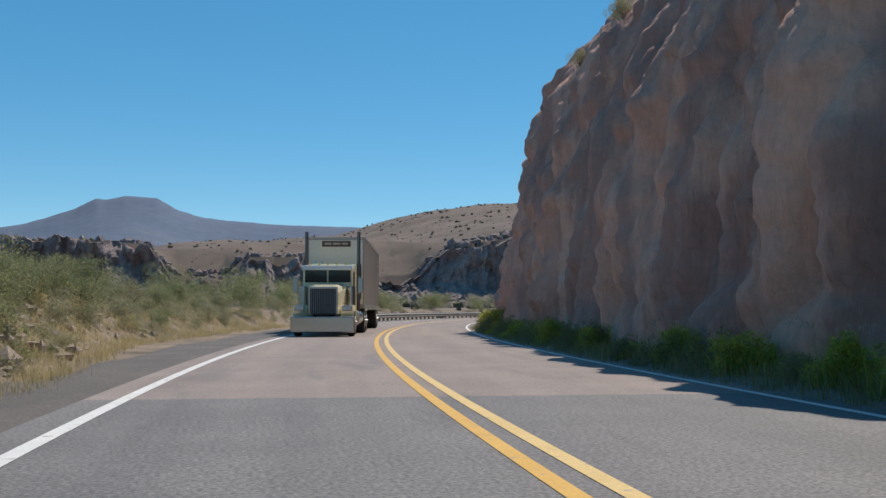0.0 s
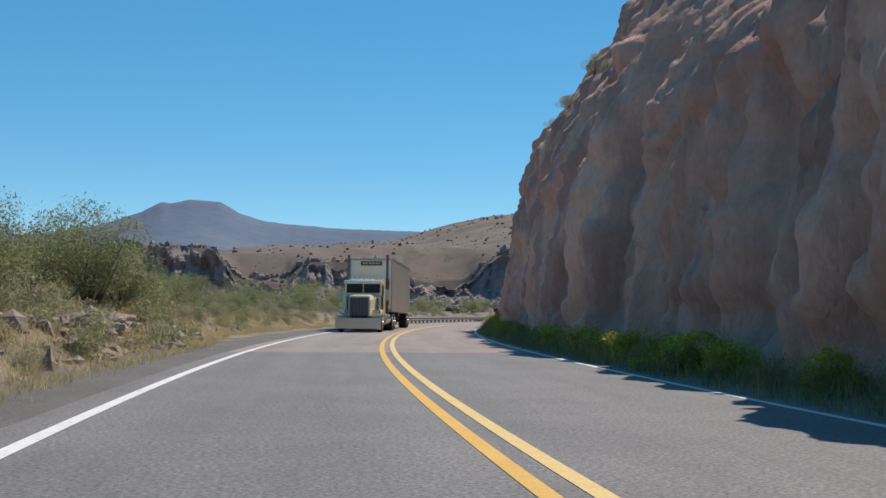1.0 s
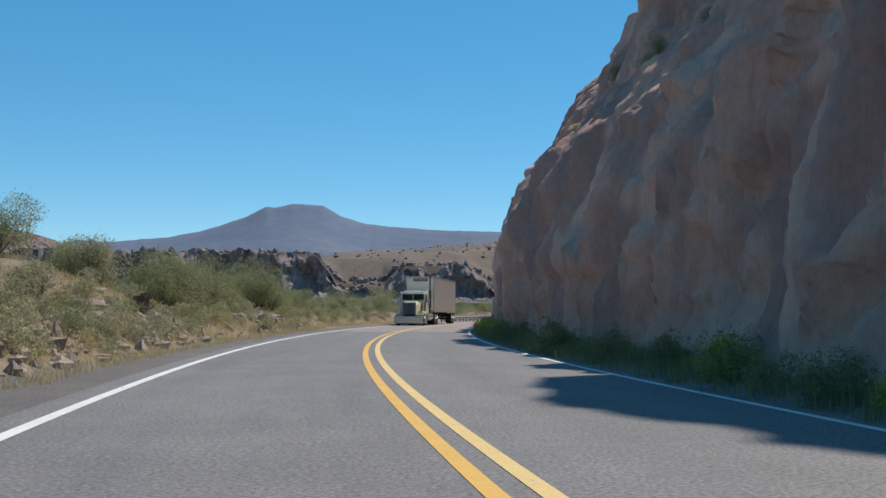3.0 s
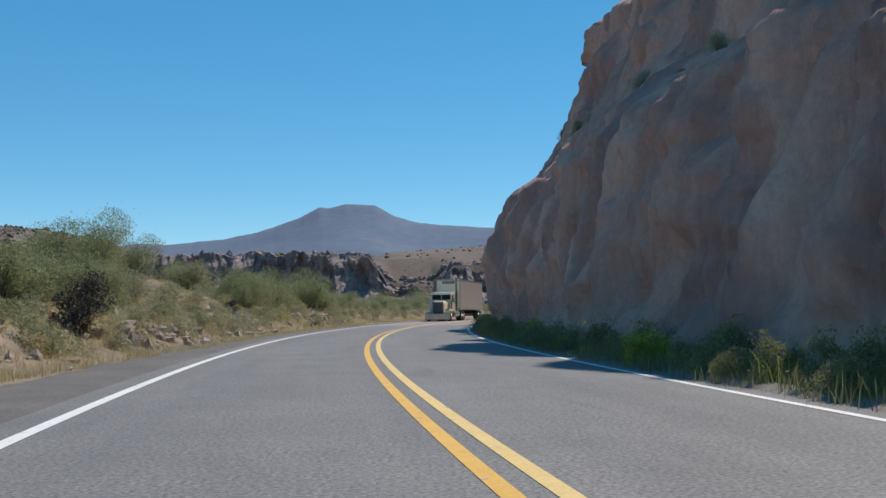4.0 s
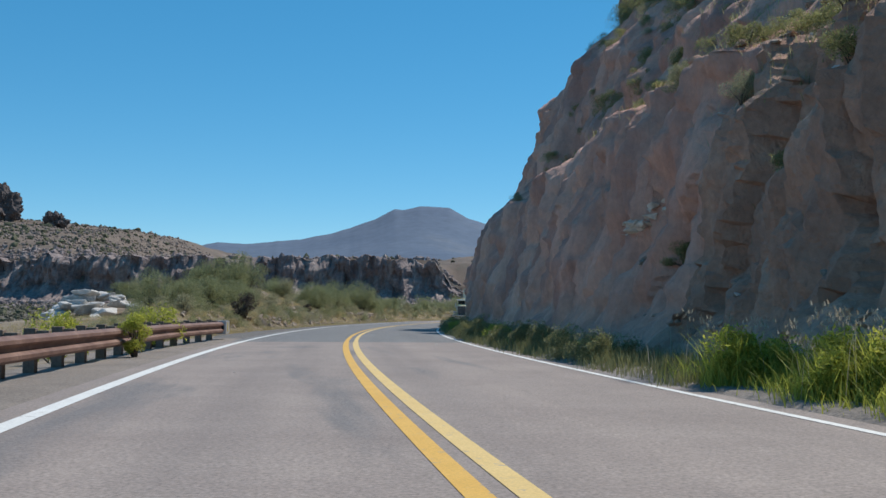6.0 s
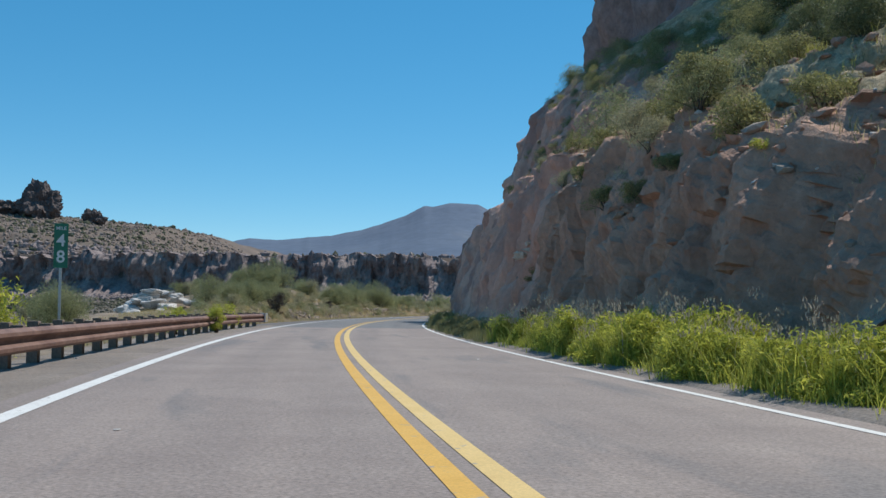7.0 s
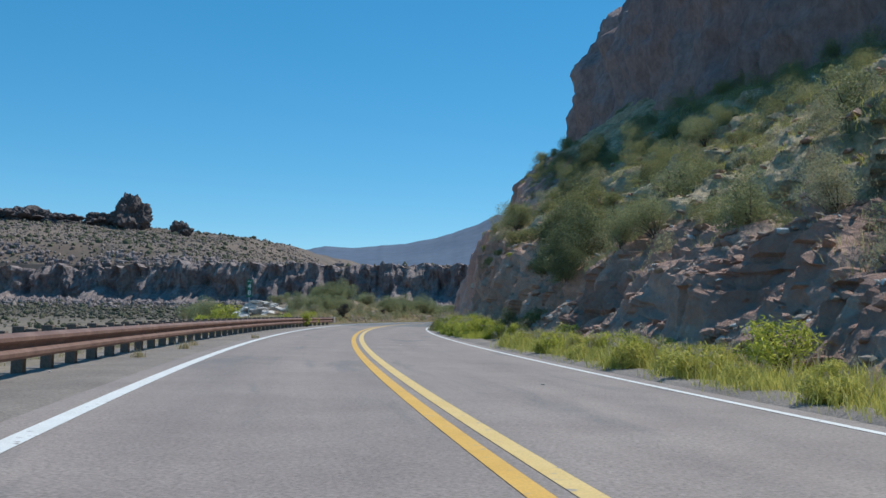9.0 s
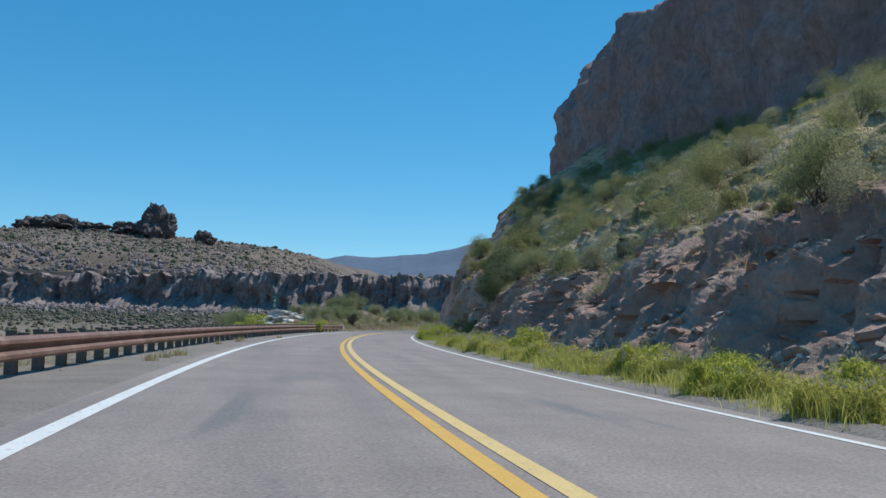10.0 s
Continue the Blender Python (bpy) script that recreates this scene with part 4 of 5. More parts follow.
again(lime, -62.5, 5.2, None, 120, 0.6)
again(lime, -98.9, 7.9, on_slope(-98.9, 7.9) - 0.05, 40, 0.24)
again(lime, -92.0, 12.6, on_slope(-92.0, 12.6) - 0.05, 140, 0.45)
for u, v, size in ((-123.5, 6.5, 0.62), (-124.6, 6.3, 0.45), (-108.4, 5.9, 0.6), (-140.5, 6.3, 0.85)):
    again(lime, u, v, None, u * 50 % 360, size)
BIG = "large green bush hanging over the rock cut, shade put into its leaf colour"
big = put(shrub("desert_shrub", 22, 1.75, 3.3, M["bush_shade_tint"], BIG, 17000, 0.05), -112.6, 9.0, on_slope(-112.6, 9.0) - 0.3, 15)
# The small last copies put dark leaves where shadow lies on the verge.
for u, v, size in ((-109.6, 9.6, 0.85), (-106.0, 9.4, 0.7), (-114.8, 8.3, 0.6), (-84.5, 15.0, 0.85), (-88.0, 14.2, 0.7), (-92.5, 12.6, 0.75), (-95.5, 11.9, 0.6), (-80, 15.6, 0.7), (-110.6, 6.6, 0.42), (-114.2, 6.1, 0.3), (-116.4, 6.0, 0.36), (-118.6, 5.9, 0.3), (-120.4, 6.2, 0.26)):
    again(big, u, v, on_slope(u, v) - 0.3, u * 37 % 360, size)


def dead_tree(u, v, tall, turn):
    """A bent dead trunk with a few bare crooked limbs."""
    tree = new("dead_tree")
    r = random.Random(77)
    bm = bmesh.new()
    knots = [Vector((0, 0, -0.3)), Vector((0.25, 0, 0.45)), Vector((0.7, 0.05, 0.8)), Vector((1.15, 0.0, 0.95)), Vector((1.5, -0.1, 0.8))]
    for k, (p, q) in enumerate(zip(knots, knots[1:])):
        tube(bm, p * tall, q * tall, 0.13 - 0.02 * k, 0.11 - 0.02 * k, 9)
    part("trunk", bm, M["bark"], tree)
    for k in range(7):
        base = knots[1 + k % 4]
        bm = bmesh.new()
        p, d = base.copy(), Vector((r.uniform(-0.6, 0.8), r.uniform(-0.7, 0.7), r.uniform(0.2, 1.0))).normalized()
        for j in range(4):
            q = p + d * r.uniform(0.16, 0.26)
            tube(bm, p * tall, q * tall, 0.05 - 0.011 * j, 0.04 - 0.011 * j, 7)
            p, d = q, (d + Vector((r.uniform(-0.6, 0.6), r.uniform(-0.6, 0.6), r.uniform(-0.4, 0.4)))).normalized()
        part("limb", bm, M["bark"], tree)
    put(tree, u, v, on_slope(u, v) - 0.05, turn)
    return tagged(tree, "bent dead tree with bare limbs on the grassy slope", "dead tree")


dead_tree(-114.6, 11.5, 1.35, 20)
# a few on ledges and on the edge of the wall
for u, v, size in ((44, 8.9, 0.5), (33, 9.0, 0.6), (28, 8.8, 0.4), (18, 9.0, 0.5), (12, 8.9, 0.5), (-6, 9.4, 0.5), (-14, 9.2, 0.4), (-30, 9.0, 0.5), (37, 8.4, 0.6), (24, 9.3, 0.45), (46, 8.3, 0.5), (-3, 10.0, 0.4), (4, 9.0, 0.4), (-40, 8.4, 0.4), (-56, 10.2, 0.4), (-74, 8.4, 0.4),
                   (-78, 8.4, 0.5), (-66, 9.8, 0.4), (-82, 9.2, 0.8), (-86, 9.0, 0.9), (-90, 8.4, 0.8), (60, 8.2, 0.5), (-52, 8.9, 0.4), (-62, 9.3, 0.4), (-47, 9.0, 0.35), (-20, 9.2, 0.5), (-26, 9.0, 0.4), (-12, 9.3, 0.5)):
    again(kinds[2], u, v, on_slope(u, v) - 0.1, rng.uniform(0, 360), size)

# low herbs in the verge


def herb(seed, r, tall, count, stalks, leaf="weed_yellow_sun_tint", label="bushy yellow-green herb with pale seed stalks in the verge"):
    """A clump of arching leafy stems with nodding seed heads."""
    ob = new("verge_herb")
    rg = np.random.default_rng(seed)
    CROWNS[seed] = np.array(leaf_cloud(seed, 2200, r, tall, 0.03)[0])
    base = np.clip(np.stack([rg.normal(0, r * 0.4, count), rg.normal(0, r * 0.4, count), np.zeros(count)], -1), -0.85 * r, 0.85 * r)
    stems = blades("leaves", base, tall * rg.uniform(0.35, 1.0, count), 0.007, M[leaf], 0.75, seed)
    stems.parent = ob
    v, f, _ = leaf_cloud(seed + 5, 2400, r * 1.1, tall * 0.95, 0.036)
    fol = new("foliage", faced("foliage", v, f, M[leaf]))
    fol.parent = ob
    tips = np.stack([rg.normal(0, r * 0.55, stalks), rg.normal(0, r * 0.55, stalks), np.zeros(stalks)], -1)
    s = blades("seed_stalk", tips, tall * rg.uniform(0.95, 1.35, stalks), 0.004, M["seed_head"], 0.5, seed + 1)
    s.parent = tagged(ob)
    tagged(s, kind="stuff")
    k = 16
    a = np.repeat(tips, k, 0) * 1.35 + np.stack([rg.normal(0, 0.05, stalks * k), rg.normal(0, 0.05, stalks * k), np.repeat(tall * rg.uniform(0.9, 1.3, stalks), k) + rg.uniform(-0.06, 0.06, stalks * k)], -1)
    s = blades("seed_head", a, np.full(len(a), 0.05), 0.008, M["seed_head"], 0.9, seed + 2)
    s.parent = ob
    tagged(s, kind="stuff")
    return tagged(ob, label, "herb", "roadside herbs")


herbs = [put(herb(71, 0.46, 0.62, 420, 3), -104, 5.5, None, 15), put(herb(72, 0.4, 0.75, 380, 5), -118, 5.7, None, 75),
         put(herb(73, 0.45, 0.5, 620, 4, "weed_gold", "low straw-yellow tussock with pale seed stalks in the verge"), -126, 5.6, None, 30)]
for k in range(150):
    u = rng.uniform(-186, -85)
    if -122 < u < -112:
        u -= 10
    again(herbs[2 if u < -117 and k % 5 else k % 2], u, rng.uniform(4.8, 6.4), None, rng.uniform(0, 360), rng.uniform(0.6, 1.2))
for k in range(40):
    again(herbs[k % 2], rng.uniform(-109, -86), rng.uniform(4.85, 6.1), None, rng.uniform(0, 360), rng.uniform(0.9, 1.45))
for u, size in ((58, 2.0), (56, 1.8), (53.5, 1.6)):
    again(herbs[int(u) % 2], u, 5.4, None, u * 40, size)
# Bright leaf colour stands in for sunlit clumps along the shaded verge.
for u, size in ((0.5, 1.2), (2.2, 1.5), (4.0, 1.3), (6.6, 1.4), (11.4, 1.2), (16.0, 1.3), (19.5, 1.2)):
    again(herbs[int(u) % 2], u, 5.0, None, u * 70, size)
for u in (54, 50, 46, 43, 38.5, 31, 26, 22, 13, 9.5, 8, -3, -33, -38, -60, -78, -46):
    again(herbs[int(u) % 2], u, rng.uniform(4.75, 5.2), None, rng.uniform(0, 360), rng.uniform(0.7, 1.2))

# low dry scrub on the face of the bank
for m, seed, n in (("bush_grey", 3, 240), ("dry_grass", 4, 70), ("bush_leaf", 5, 150)):
    spots = []
    for k in range(n):
        u = rng.uniform(-60, 60)
        v = -6.6 - bank_move(u) - 3.2 * rng.random()
        x, y = (float(q) for q in at(u, v))
        spots.append((x, y, float(near_height(np.array([u]), np.array([v]))[0]), rng.uniform(0.35, 0.95)))
    thicket("scrub", spots, (15, 71), M[m], "low dry scrub on the face of the bank")

# grass and weeds
b, h = tufts(10500, 18, -64, 70, -9.5, -0.2, (0.1, 0.38), 21, None, 0.16, lambda u: -5.7 - bank_move(u))
tagged(blades("grass", b, h, 0.0055, M["dry_grass"], 0.8, 3), "dry straw-coloured grass on the bank", "grass", kind="stuff")
b, h = tufts(900, 12, -200, -60, -12, -7.4, (0.1, 0.3), 22, None, 0.14)
tagged(blades("grass", b, h, 0.012, M["dry_grass"], 0.5, 4), "short dry grass behind the guard rail", "grass", kind="stuff")
b, h = tufts(1700, 24, -190, -121, 4.65, 6.4, (0.16, 0.5), 29, None, 0.17)
tagged(blades("weeds", b, h, 0.007, M["weed_gold"], 0.95, 11), "straw-yellow grass and weeds along the road's edge", "weeds", kind="stuff")
b, h = tufts(800, 22, -112, -84, 4.65, 6.3, (0.16, 0.5), 23, None, 0.15)
tagged(blades("weeds", b, h, 0.008, M["weed_yellow_sun_tint"], 0.95, 5), "bright yellow-green weeds along the road's edge", "weeds", kind="stuff")
# The darker leaf colour carries the shade at the cliff's foot.
spots = []
for k in range(280):
    u, v = rng.uniform(-80, 62), rng.uniform(4.45, 5.9)
    x, y = (float(q) for q in at(u, v))
    spots.append((x, y, 0.05, rng.uniform(0.6, 1.25)))
thicket("weeds", spots, (71, 72), M["weed_green_shade_tint"], "leafy green weeds, the cliff's shade put into their colour")
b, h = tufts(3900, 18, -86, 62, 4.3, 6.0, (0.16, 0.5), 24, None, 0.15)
tagged(blades("weeds", b, h, 0.007, M["weed_green_shade_tint"], 0.5, 6), "tall green weeds, the cliff's shade put into their colour", "weeds", kind="stuff")
# Sunlit spots here are only the lighter leaf colour.
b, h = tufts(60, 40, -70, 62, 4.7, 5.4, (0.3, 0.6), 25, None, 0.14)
tagged(blades("weeds", b, h, 0.007, M["weed_yellow_sun_tint"], 0.6, 7), "yellow-green weeds, patches of sunlight put into their colour", "weeds", kind="stuff")
b, h = tufts(260, 4, -190, 50, 5.3, 6.5, (0.6, 0.95), 26, None, 0.14)
tagged(blades("seed_grass", b, h, 0.009, M["seed_head"], 0.5, 8), "pale seed stalks among the weeds", "grass", kind="stuff")
b, h = tufts(4600, 30, -188, -64, 8.6, 31.0, (0.14, 0.42), 27, on_slope, 0.34)
tagged(blades("grass", b, h, 0.01, M["dry_grass"], 0.8, 9), "dry and green grass on the rocky slope", "grass", kind="stuff")
b, h = tufts(2200, 14, -188, -76, 8.2, 26.0, (0.25, 0.55), 28, on_slope, 0.25)
tagged(blades("grass", b, h, 0.01, M["weed_green_shade_tint"], 0.8, 10), "green grass and herbs on the rocky slope", "grass", kind="stuff")
b, h = tufts(2600, 26, -186, -82, 10.5, 30.0, (0.2, 0.5), 30, on_slope, 0.3)
tagged(blades("grass", b, h, 0.01, M["weed_gold"], 0.85, 12), "yellow-green grass on the sunny upper slope", "grass", kind="stuff")
# single weeds in the gravel beside the line
for k, (u, v) in enumerate(((-151.5, -5.0), (-149.4, -4.9), (-147.6, -4.85), (-147.2, -4.75), (-113.5, -4.15), (-127, -5.0), (-124, -5.1), (-133, -5.2))):
    b, h = tufts(2, 40, u, u + 0.05, v, v + 0.05, (0.16, 0.3), 40 + k, None, 0.08)
    tagged(blades("weed_tuft", b + (0, 0, 0.05), h, 0.008, M["dry_grass"], 0.5, 60 + k), "small dry weed tuft growing in the gravel", "weed")


def scatter_far(name, count, x0, x1, y0, y1, size, material, label, seed, lump, below=False):
    """Stones or shrubs strewn over the far hillside as one mesh."""
    rg = np.random.default_rng(seed)
    x, y = rg.uniform(x0, x1, count), rg.uniform(y0, y1, count)
    keep = np.abs(y - rim_line(x) - 4) > 9
    if below:
        keep &= y < rim_line(x)
    x, y = x[keep], y[keep]
    z = ground_height(x, y)
    bm = bmesh.new()
    bmesh.ops.create_icosphere(bm, subdivisions=1, radius=1.0)
    pv = np.array([v.co[:] for v in bm.verts])
    pf = np.array([[v.index for v in f.verts] for f in bm.faces])
    bm.free()
    n = len(x)
    s = size[0] + (size[1] - size[0]) * rg.random(n) ** 3.2
    pts = pv[None] * (1 + lump * rg.uniform(-1, 1, (n, len(pv), 1))) * s[:, None, None]
    pts = pts * rg.uniform(0.6, 1.3, (n, 1, 3)) + np.stack([x, y, z + s * 0.2], -1)[:, None]
    f = (pf[None] + (np.arange(n) * len(pv))[:, None, None]).reshape(-1, 3)
    tagged(new(name, faced(name, pts.reshape(-1, 3).tolist(), f.tolist(), material)), label, name, kind="stuff")


scatter_far("boulders", 21000, -480, -40, 385, 800, (0.16, 1.35), M["hill_stone"], "pale boulders strewn over the far hillside", 31, 0.3)
scatter_far("boulders", 2600, -480, 330, 330, 425, (0.3, 1.9), M["basalt"], "fallen blocks below the far rim", 32, 0.3, True)
scatter_far("boulders", 6500, -60, 330, 250, 470, (0.35, 2.5), M["hill_stone"], "tumbled grey blocks on the slope beyond the bend", 33, 0.3, True)
scatter_far("boulders", 11000, -480, 135, 380, 455, (0.3, 2.3), M["basalt"], "dark blocks strewn along the broken top of the rim", 37, 0.3)
scatter_far("scrub", 3600, -480, -40, 430, 720, (0.5, 2.2), M["shrub_far"], "scattered scrub over the far hillside", 34, 0.35)
scatter_far("scrub", 2600, -120, 420, 440, 930, (0.25, 1.2), M["shrub_dry"], "scattered scrub over the brown hill", 35, 0.35)
scatter_far("scrub", 3200, -330, 200, 130, 400, (0.5, 1.5), M["shrub_far"], "scrub on the valley floor", 36, 0.35)

scatter_far("scrub", 8000, -330, 40, 215, 405, (0.25, 1.1), M["shrub_dry"], "low dry brush on the valley floor", 38, 0.35)

# ---- rocks ----


def broken_rock(seed, flat):
    """An angular block with chipped edges and split faces."""
    r = random.Random(seed * 13.7)
    raw = bmesh.new()
    for k in range(15):
        raw.verts.new((r.uniform(-1, 1), r.uniform(-1, 1), r.uniform(-0.8, 0.8) * (1 if k % 2 else 0.75)))
    got = bmesh.ops.convex_hull(raw, input=raw.verts[:])
    bmesh.ops.delete(raw, geom=list(set(got["geom_interior"] + got["geom_unused"])), context="VERTS")
    bmesh.ops.bevel(raw, geom=raw.edges[:], offset=0.07, segments=1, affect="EDGES")
    bmesh.ops.triangulate(raw, faces=raw.faces[:])
    bmesh.ops.subdivide_edges(raw, edges=[e for e in raw.edges if e.calc_length() > 0.5], cuts=2, use_grid_fill=True)
    for v in raw.verts:
        v.co += v.co.normalized() * 0.13 * noise.fractal(v.co * 2.4 + Vector((seed, 0, 0)), 1.0, 2.0, 3)
        v.co.z *= flat
    return raw


def rock(u, v, size, seed, material, label, z=None, flat=0.7):
    bm = broken_rock(seed, flat)
    bmesh.ops.scale(bm, vec=(size, size * 0.75, size * 0.8), verts=bm.verts)
    ob = part("rock", bm, material)
    put(ob, u, v, z, seed * 77.0 % 360)
    ob.location.z += size * 0.18
    return tagged(ob, label, "rock", "loose rocks")


rg = random.Random(9)
for k in range(20):
    u = rg.uniform(-48, 12)
    rock(u, -rg.uniform(7.4, 9.6), rg.uniform(0.15, 0.4), k + 0.3, M["boulder"], "weathered tan rock lying in the dry bank")
for k in range(30):
    u = rg.gauss(-16, 4.0)
    v = -7.2 - 2.2 * rg.random()
    rock(u, v, rg.uniform(0.2, 0.7), k + 200.3, M["boulder"], "angular tan rock of an outcrop in the bank", float(near_height(np.array([u]), np.array([v]))[0]) - 0.12)
for k in range(15):
    u = rg.gauss(13, 1.8)
    v = -6.9 - 1.0 * rg.random()
    rock(u, v, rg.uniform(0.25, 0.75), k + 260.3, M["boulder"], "angular tan rock of an outcrop in the bank", float(near_height(np.array([u]), np.array([v]))[0]) - 0.1)
for k in range(36):
    # a heap: the blocks nearer its middle lie on the others
    du, dv = rg.gauss(0, 1.5), rg.gauss(0, 1.7)
    up = max(0.0, 1.5 * (1 - math.hypot(du / 3.4, dv / 3.8)) - 0.3 * rg.random())
    rock(-28 + du, -18.9 + dv, rg.uniform(0.55, 1.25), k + 40.3, M["white_rock"], "pale broken rock in a pile beyond the guard rail",
         float(near_height(np.array([-28 + du]), np.array([-18.9 + dv]))[0]) + up)
for k in range(44):
    u = rg.uniform(-184, -84)
    v = rg.uniform(7.4, 11.5) if k % 3 else rg.uniform(11, 22)
    rock(u, v, rg.uniform(0.2, 0.55), k + 80.3, M["bank_rock"], "broken rock resting on the steep slope", on_slope(u, v) - 0.15)


def face_at(u, z):
    """How far from the centre line the rock stands at this height."""
    (x0, y0), (x1, y1) = at(u, 3.0), at(u, 4.0)
    hit = SLOPE[0].ray_cast(Vector((float(x0), float(y0), z)), Vector((float(x1 - x0), float(y1 - y0), 0)))
    return 3.0 + hit[3] if hit[0] else 7.2


for k in range(26):
    u = -72.75 + rg.uniform(-0.95, 0.95)
    z = 3.6 - 0.26 * (u + 72.75) + rg.uniform(-0.2, 0.2)
    rock(u, face_at(u, z) + 0.08, rg.uniform(0.18, 0.38), k + 140.3, M["pale_rock"], "pale broken rock set in the face of the cliff", z - 0.05)
ledge_bush = again(kinds[5], -75.9, face_at(-75.9, 2.3) + 0.1, 2.2, 60, 0.42)
tagged(ledge_bush, "dark green bush growing out of the cliff face")
for k in range(34):
    u = rg.uniform(-190, 20)
    rock(u, -rg.uniform(4.5, 6.3) if k % 3 else rg.uniform(4.5, 4.9), rg.uniform(0.03, 0.09), k + 300.3, M["white_rock"] if k % 2 else M["boulder"], "small loose stone on the gravel shoulder",
         float(near_height(np.array([u]), np.array([-5.2]))[0]) + 0.06)
for k, (u, v) in enumerate(((-82, -2.3), (-65, 2.8), (-120, 1.4), (-125, -1.9), (-141, 2.2), (-97, 2.6), (-152, -0.9), (-110, -2.6))):
    rock(u, v, 0.04 + 0.008 * (k % 3), k + 340.3, M["white_rock"], "small pale pebble lying on the asphalt", 0.03, 0.3)


def fragments(count, seed, material, size, label, banded):
    """Broken stones strewn over the rock cut, thick along its tilted beds."""
    r = np.random.default_rng(seed)
    bm = bmesh.new()
    bmesh.ops.create_icosphere(bm, subdivisions=1, radius=1.0)
    pv = np.array([v.co[:] for v in bm.verts])
    pf = np.array([[v.index for v in f.verts] for f in bm.faces])
    bm.free()
    pts = []
    while len(pts) < count:
        u, v = r.uniform(-186, -74), 6.8 + 12 * r.random() ** 1.6
        z = on_slope(u, v)
        if on_slope(u, v + 0.3) - on_slope(u, v - 0.3) > 0.9:
            continue
        bed = (z + 0.16 * u + 0.7 * math.sin(u * 0.13)) % 2.6
        if banded and bed > 0.55 and r.random() > 0.12:
            continue
        s = r.uniform(*size) * r.uniform(0.5, 1.0)
        p = pv * (1 + 0.35 * r.uniform(-1, 1, (len(pv), 1))) * (s * r.uniform(0.8, 1.5), s * r.uniform(0.7, 1.1), s * r.uniform(0.3, 0.7))
        a = r.uniform(0, 6.28)
        x, y = at(u, v)
        pts.append(np.stack([p[:, 0] * math.cos(a) - p[:, 1] * math.sin(a), p[:, 0] * math.sin(a) + p[:, 1] * math.cos(a), p[:, 2] + 0.25 * p[:, 0]], -1) + (float(x), float(y), z + 0.15 * s))
    f = (pf[None] + (np.arange(len(pts)) * len(pv))[:, None, None]).reshape(-1, 3)
    tagged(new("rock_fragments", faced("rock_fragments", np.concatenate(pts).tolist(), f.tolist(), material)), label, "rocks", kind="stuff")


def bank_stones(count, seed):
    """Broken stones strewn over the left bank, thick round its outcrops."""
    r = np.random.default_rng(seed)
    bm = bmesh.new()
    bmesh.ops.create_icosphere(bm, subdivisions=1, radius=1.0)
    pv = np.array([v.co[:] for v in bm.verts])
    pf = np.array([[v.index for v in f.verts] for f in bm.faces])
    bm.free()
    u = np.where(r.random(count) < 0.6, r.choice([-16.0, 13.0, -30.0], count) + r.normal(0, 5, count), r.uniform(-60, 40, count))
    v = -6.4 - bank_move(u) - 3.0 * r.random(count) ** 1.3
    x, y = at(u, v)
    s = 0.04 + 0.2 * r.random(count) ** 2.5
    p = pv[None] * (1 + 0.35 * r.uniform(-1, 1, (count, len(pv), 1))) * s[:, None, None] * r.uniform(0.5, 1.4, (count, 1, 3))
    p = p + np.stack([x, y, near_height(u, v) + 0.2 * s], -1)[:, None]
    f = (pf[None] + (np.arange(count) * len(pv))[:, None, None]).reshape(-1, 3)
    tagged(new("bank_stones", faced("bank_stones", p.reshape(-1, 3).tolist(), f.tolist(), M["boulder"])), "broken tan stones strewn over the dry bank", "rocks", kind="stuff")


bank_stones(1500, 61)
fragments(1500, 51, M["boulder"], (0.05, 0.24), "pale broken stones along the beds of the rock cut", True)
fragments(800, 52, M["white_rock"], (0.04, 0.15), "whitish stone chips along the beds of the rock cut", True)
fragments(2200, 53, M["bank_rock"], (0.08, 0.3), "brown rubble strewn over the steep slope", False)


def stake(u, v, tall, lean):
    bm = tube(bmesh.new(), (0, 0, -0.3), (lean, 0, tall), 0.055, 0.045, 10)
    ob = part("wooden_stake", bm, M["bark"])
    put(ob, u, v, None, 30)
    tagged(ob, "thin weathered wooden stake standing in the scrub", "stake", "wooden stakes")


stake(-42, -11.6, 1.7, 0.05)
stake(-41, -10.8, 1.5, 0.22)

# ---- guard rail, sign ----
M["rust"] = surface("rust", [(0.3, (0.14, 0.072, 0.056)), (0.55, (0.215, 0.125, 0.097)), (0.75, (0.3, 0.195, 0.155))], 1.2, 0.7, 14, 0.3, 0.3, 40, 0.005, metal=0.15)
M["old_wood"] = surface("old_wood", [(0.3, (0.15, 0.115, 0.09)), (0.7, (0.26, 0.2, 0.16))], 3, 0.9, 25, 0.35, 0.6, 30, 0.01, stretch=(1, 1, 0.2))
M["galvanised"] = surface("galvanised", [(0.3, (0.42, 0.42, 0.42)), (0.7, (0.58, 0.58, 0.57))], 3, 0.5, 20, 0.2, 0.1, 30, 0.003, metal=0.6)
M["dull_steel"] = surface("dull_steel", [(0.3, (0.27, 0.255, 0.245)), (0.7, (0.36, 0.345, 0.33))], 2, 0.7, 12, 0.2, 0.2, 30, 0.004, metal=0.1)
M["sign_green"] = surface("sign_green", [(0.3, (0.01, 0.15, 0.085)), (0.7, (0.015, 0.18, 0.1))], 2, 0.45, 20, 0.1, 0)
M["sign_white"] = surface("sign_white", [(0.3, (0.75, 0.75, 0.73)), (0.7, (0.8, 0.8, 0.78))], 2, 0.5, 20, 0.1, 0)
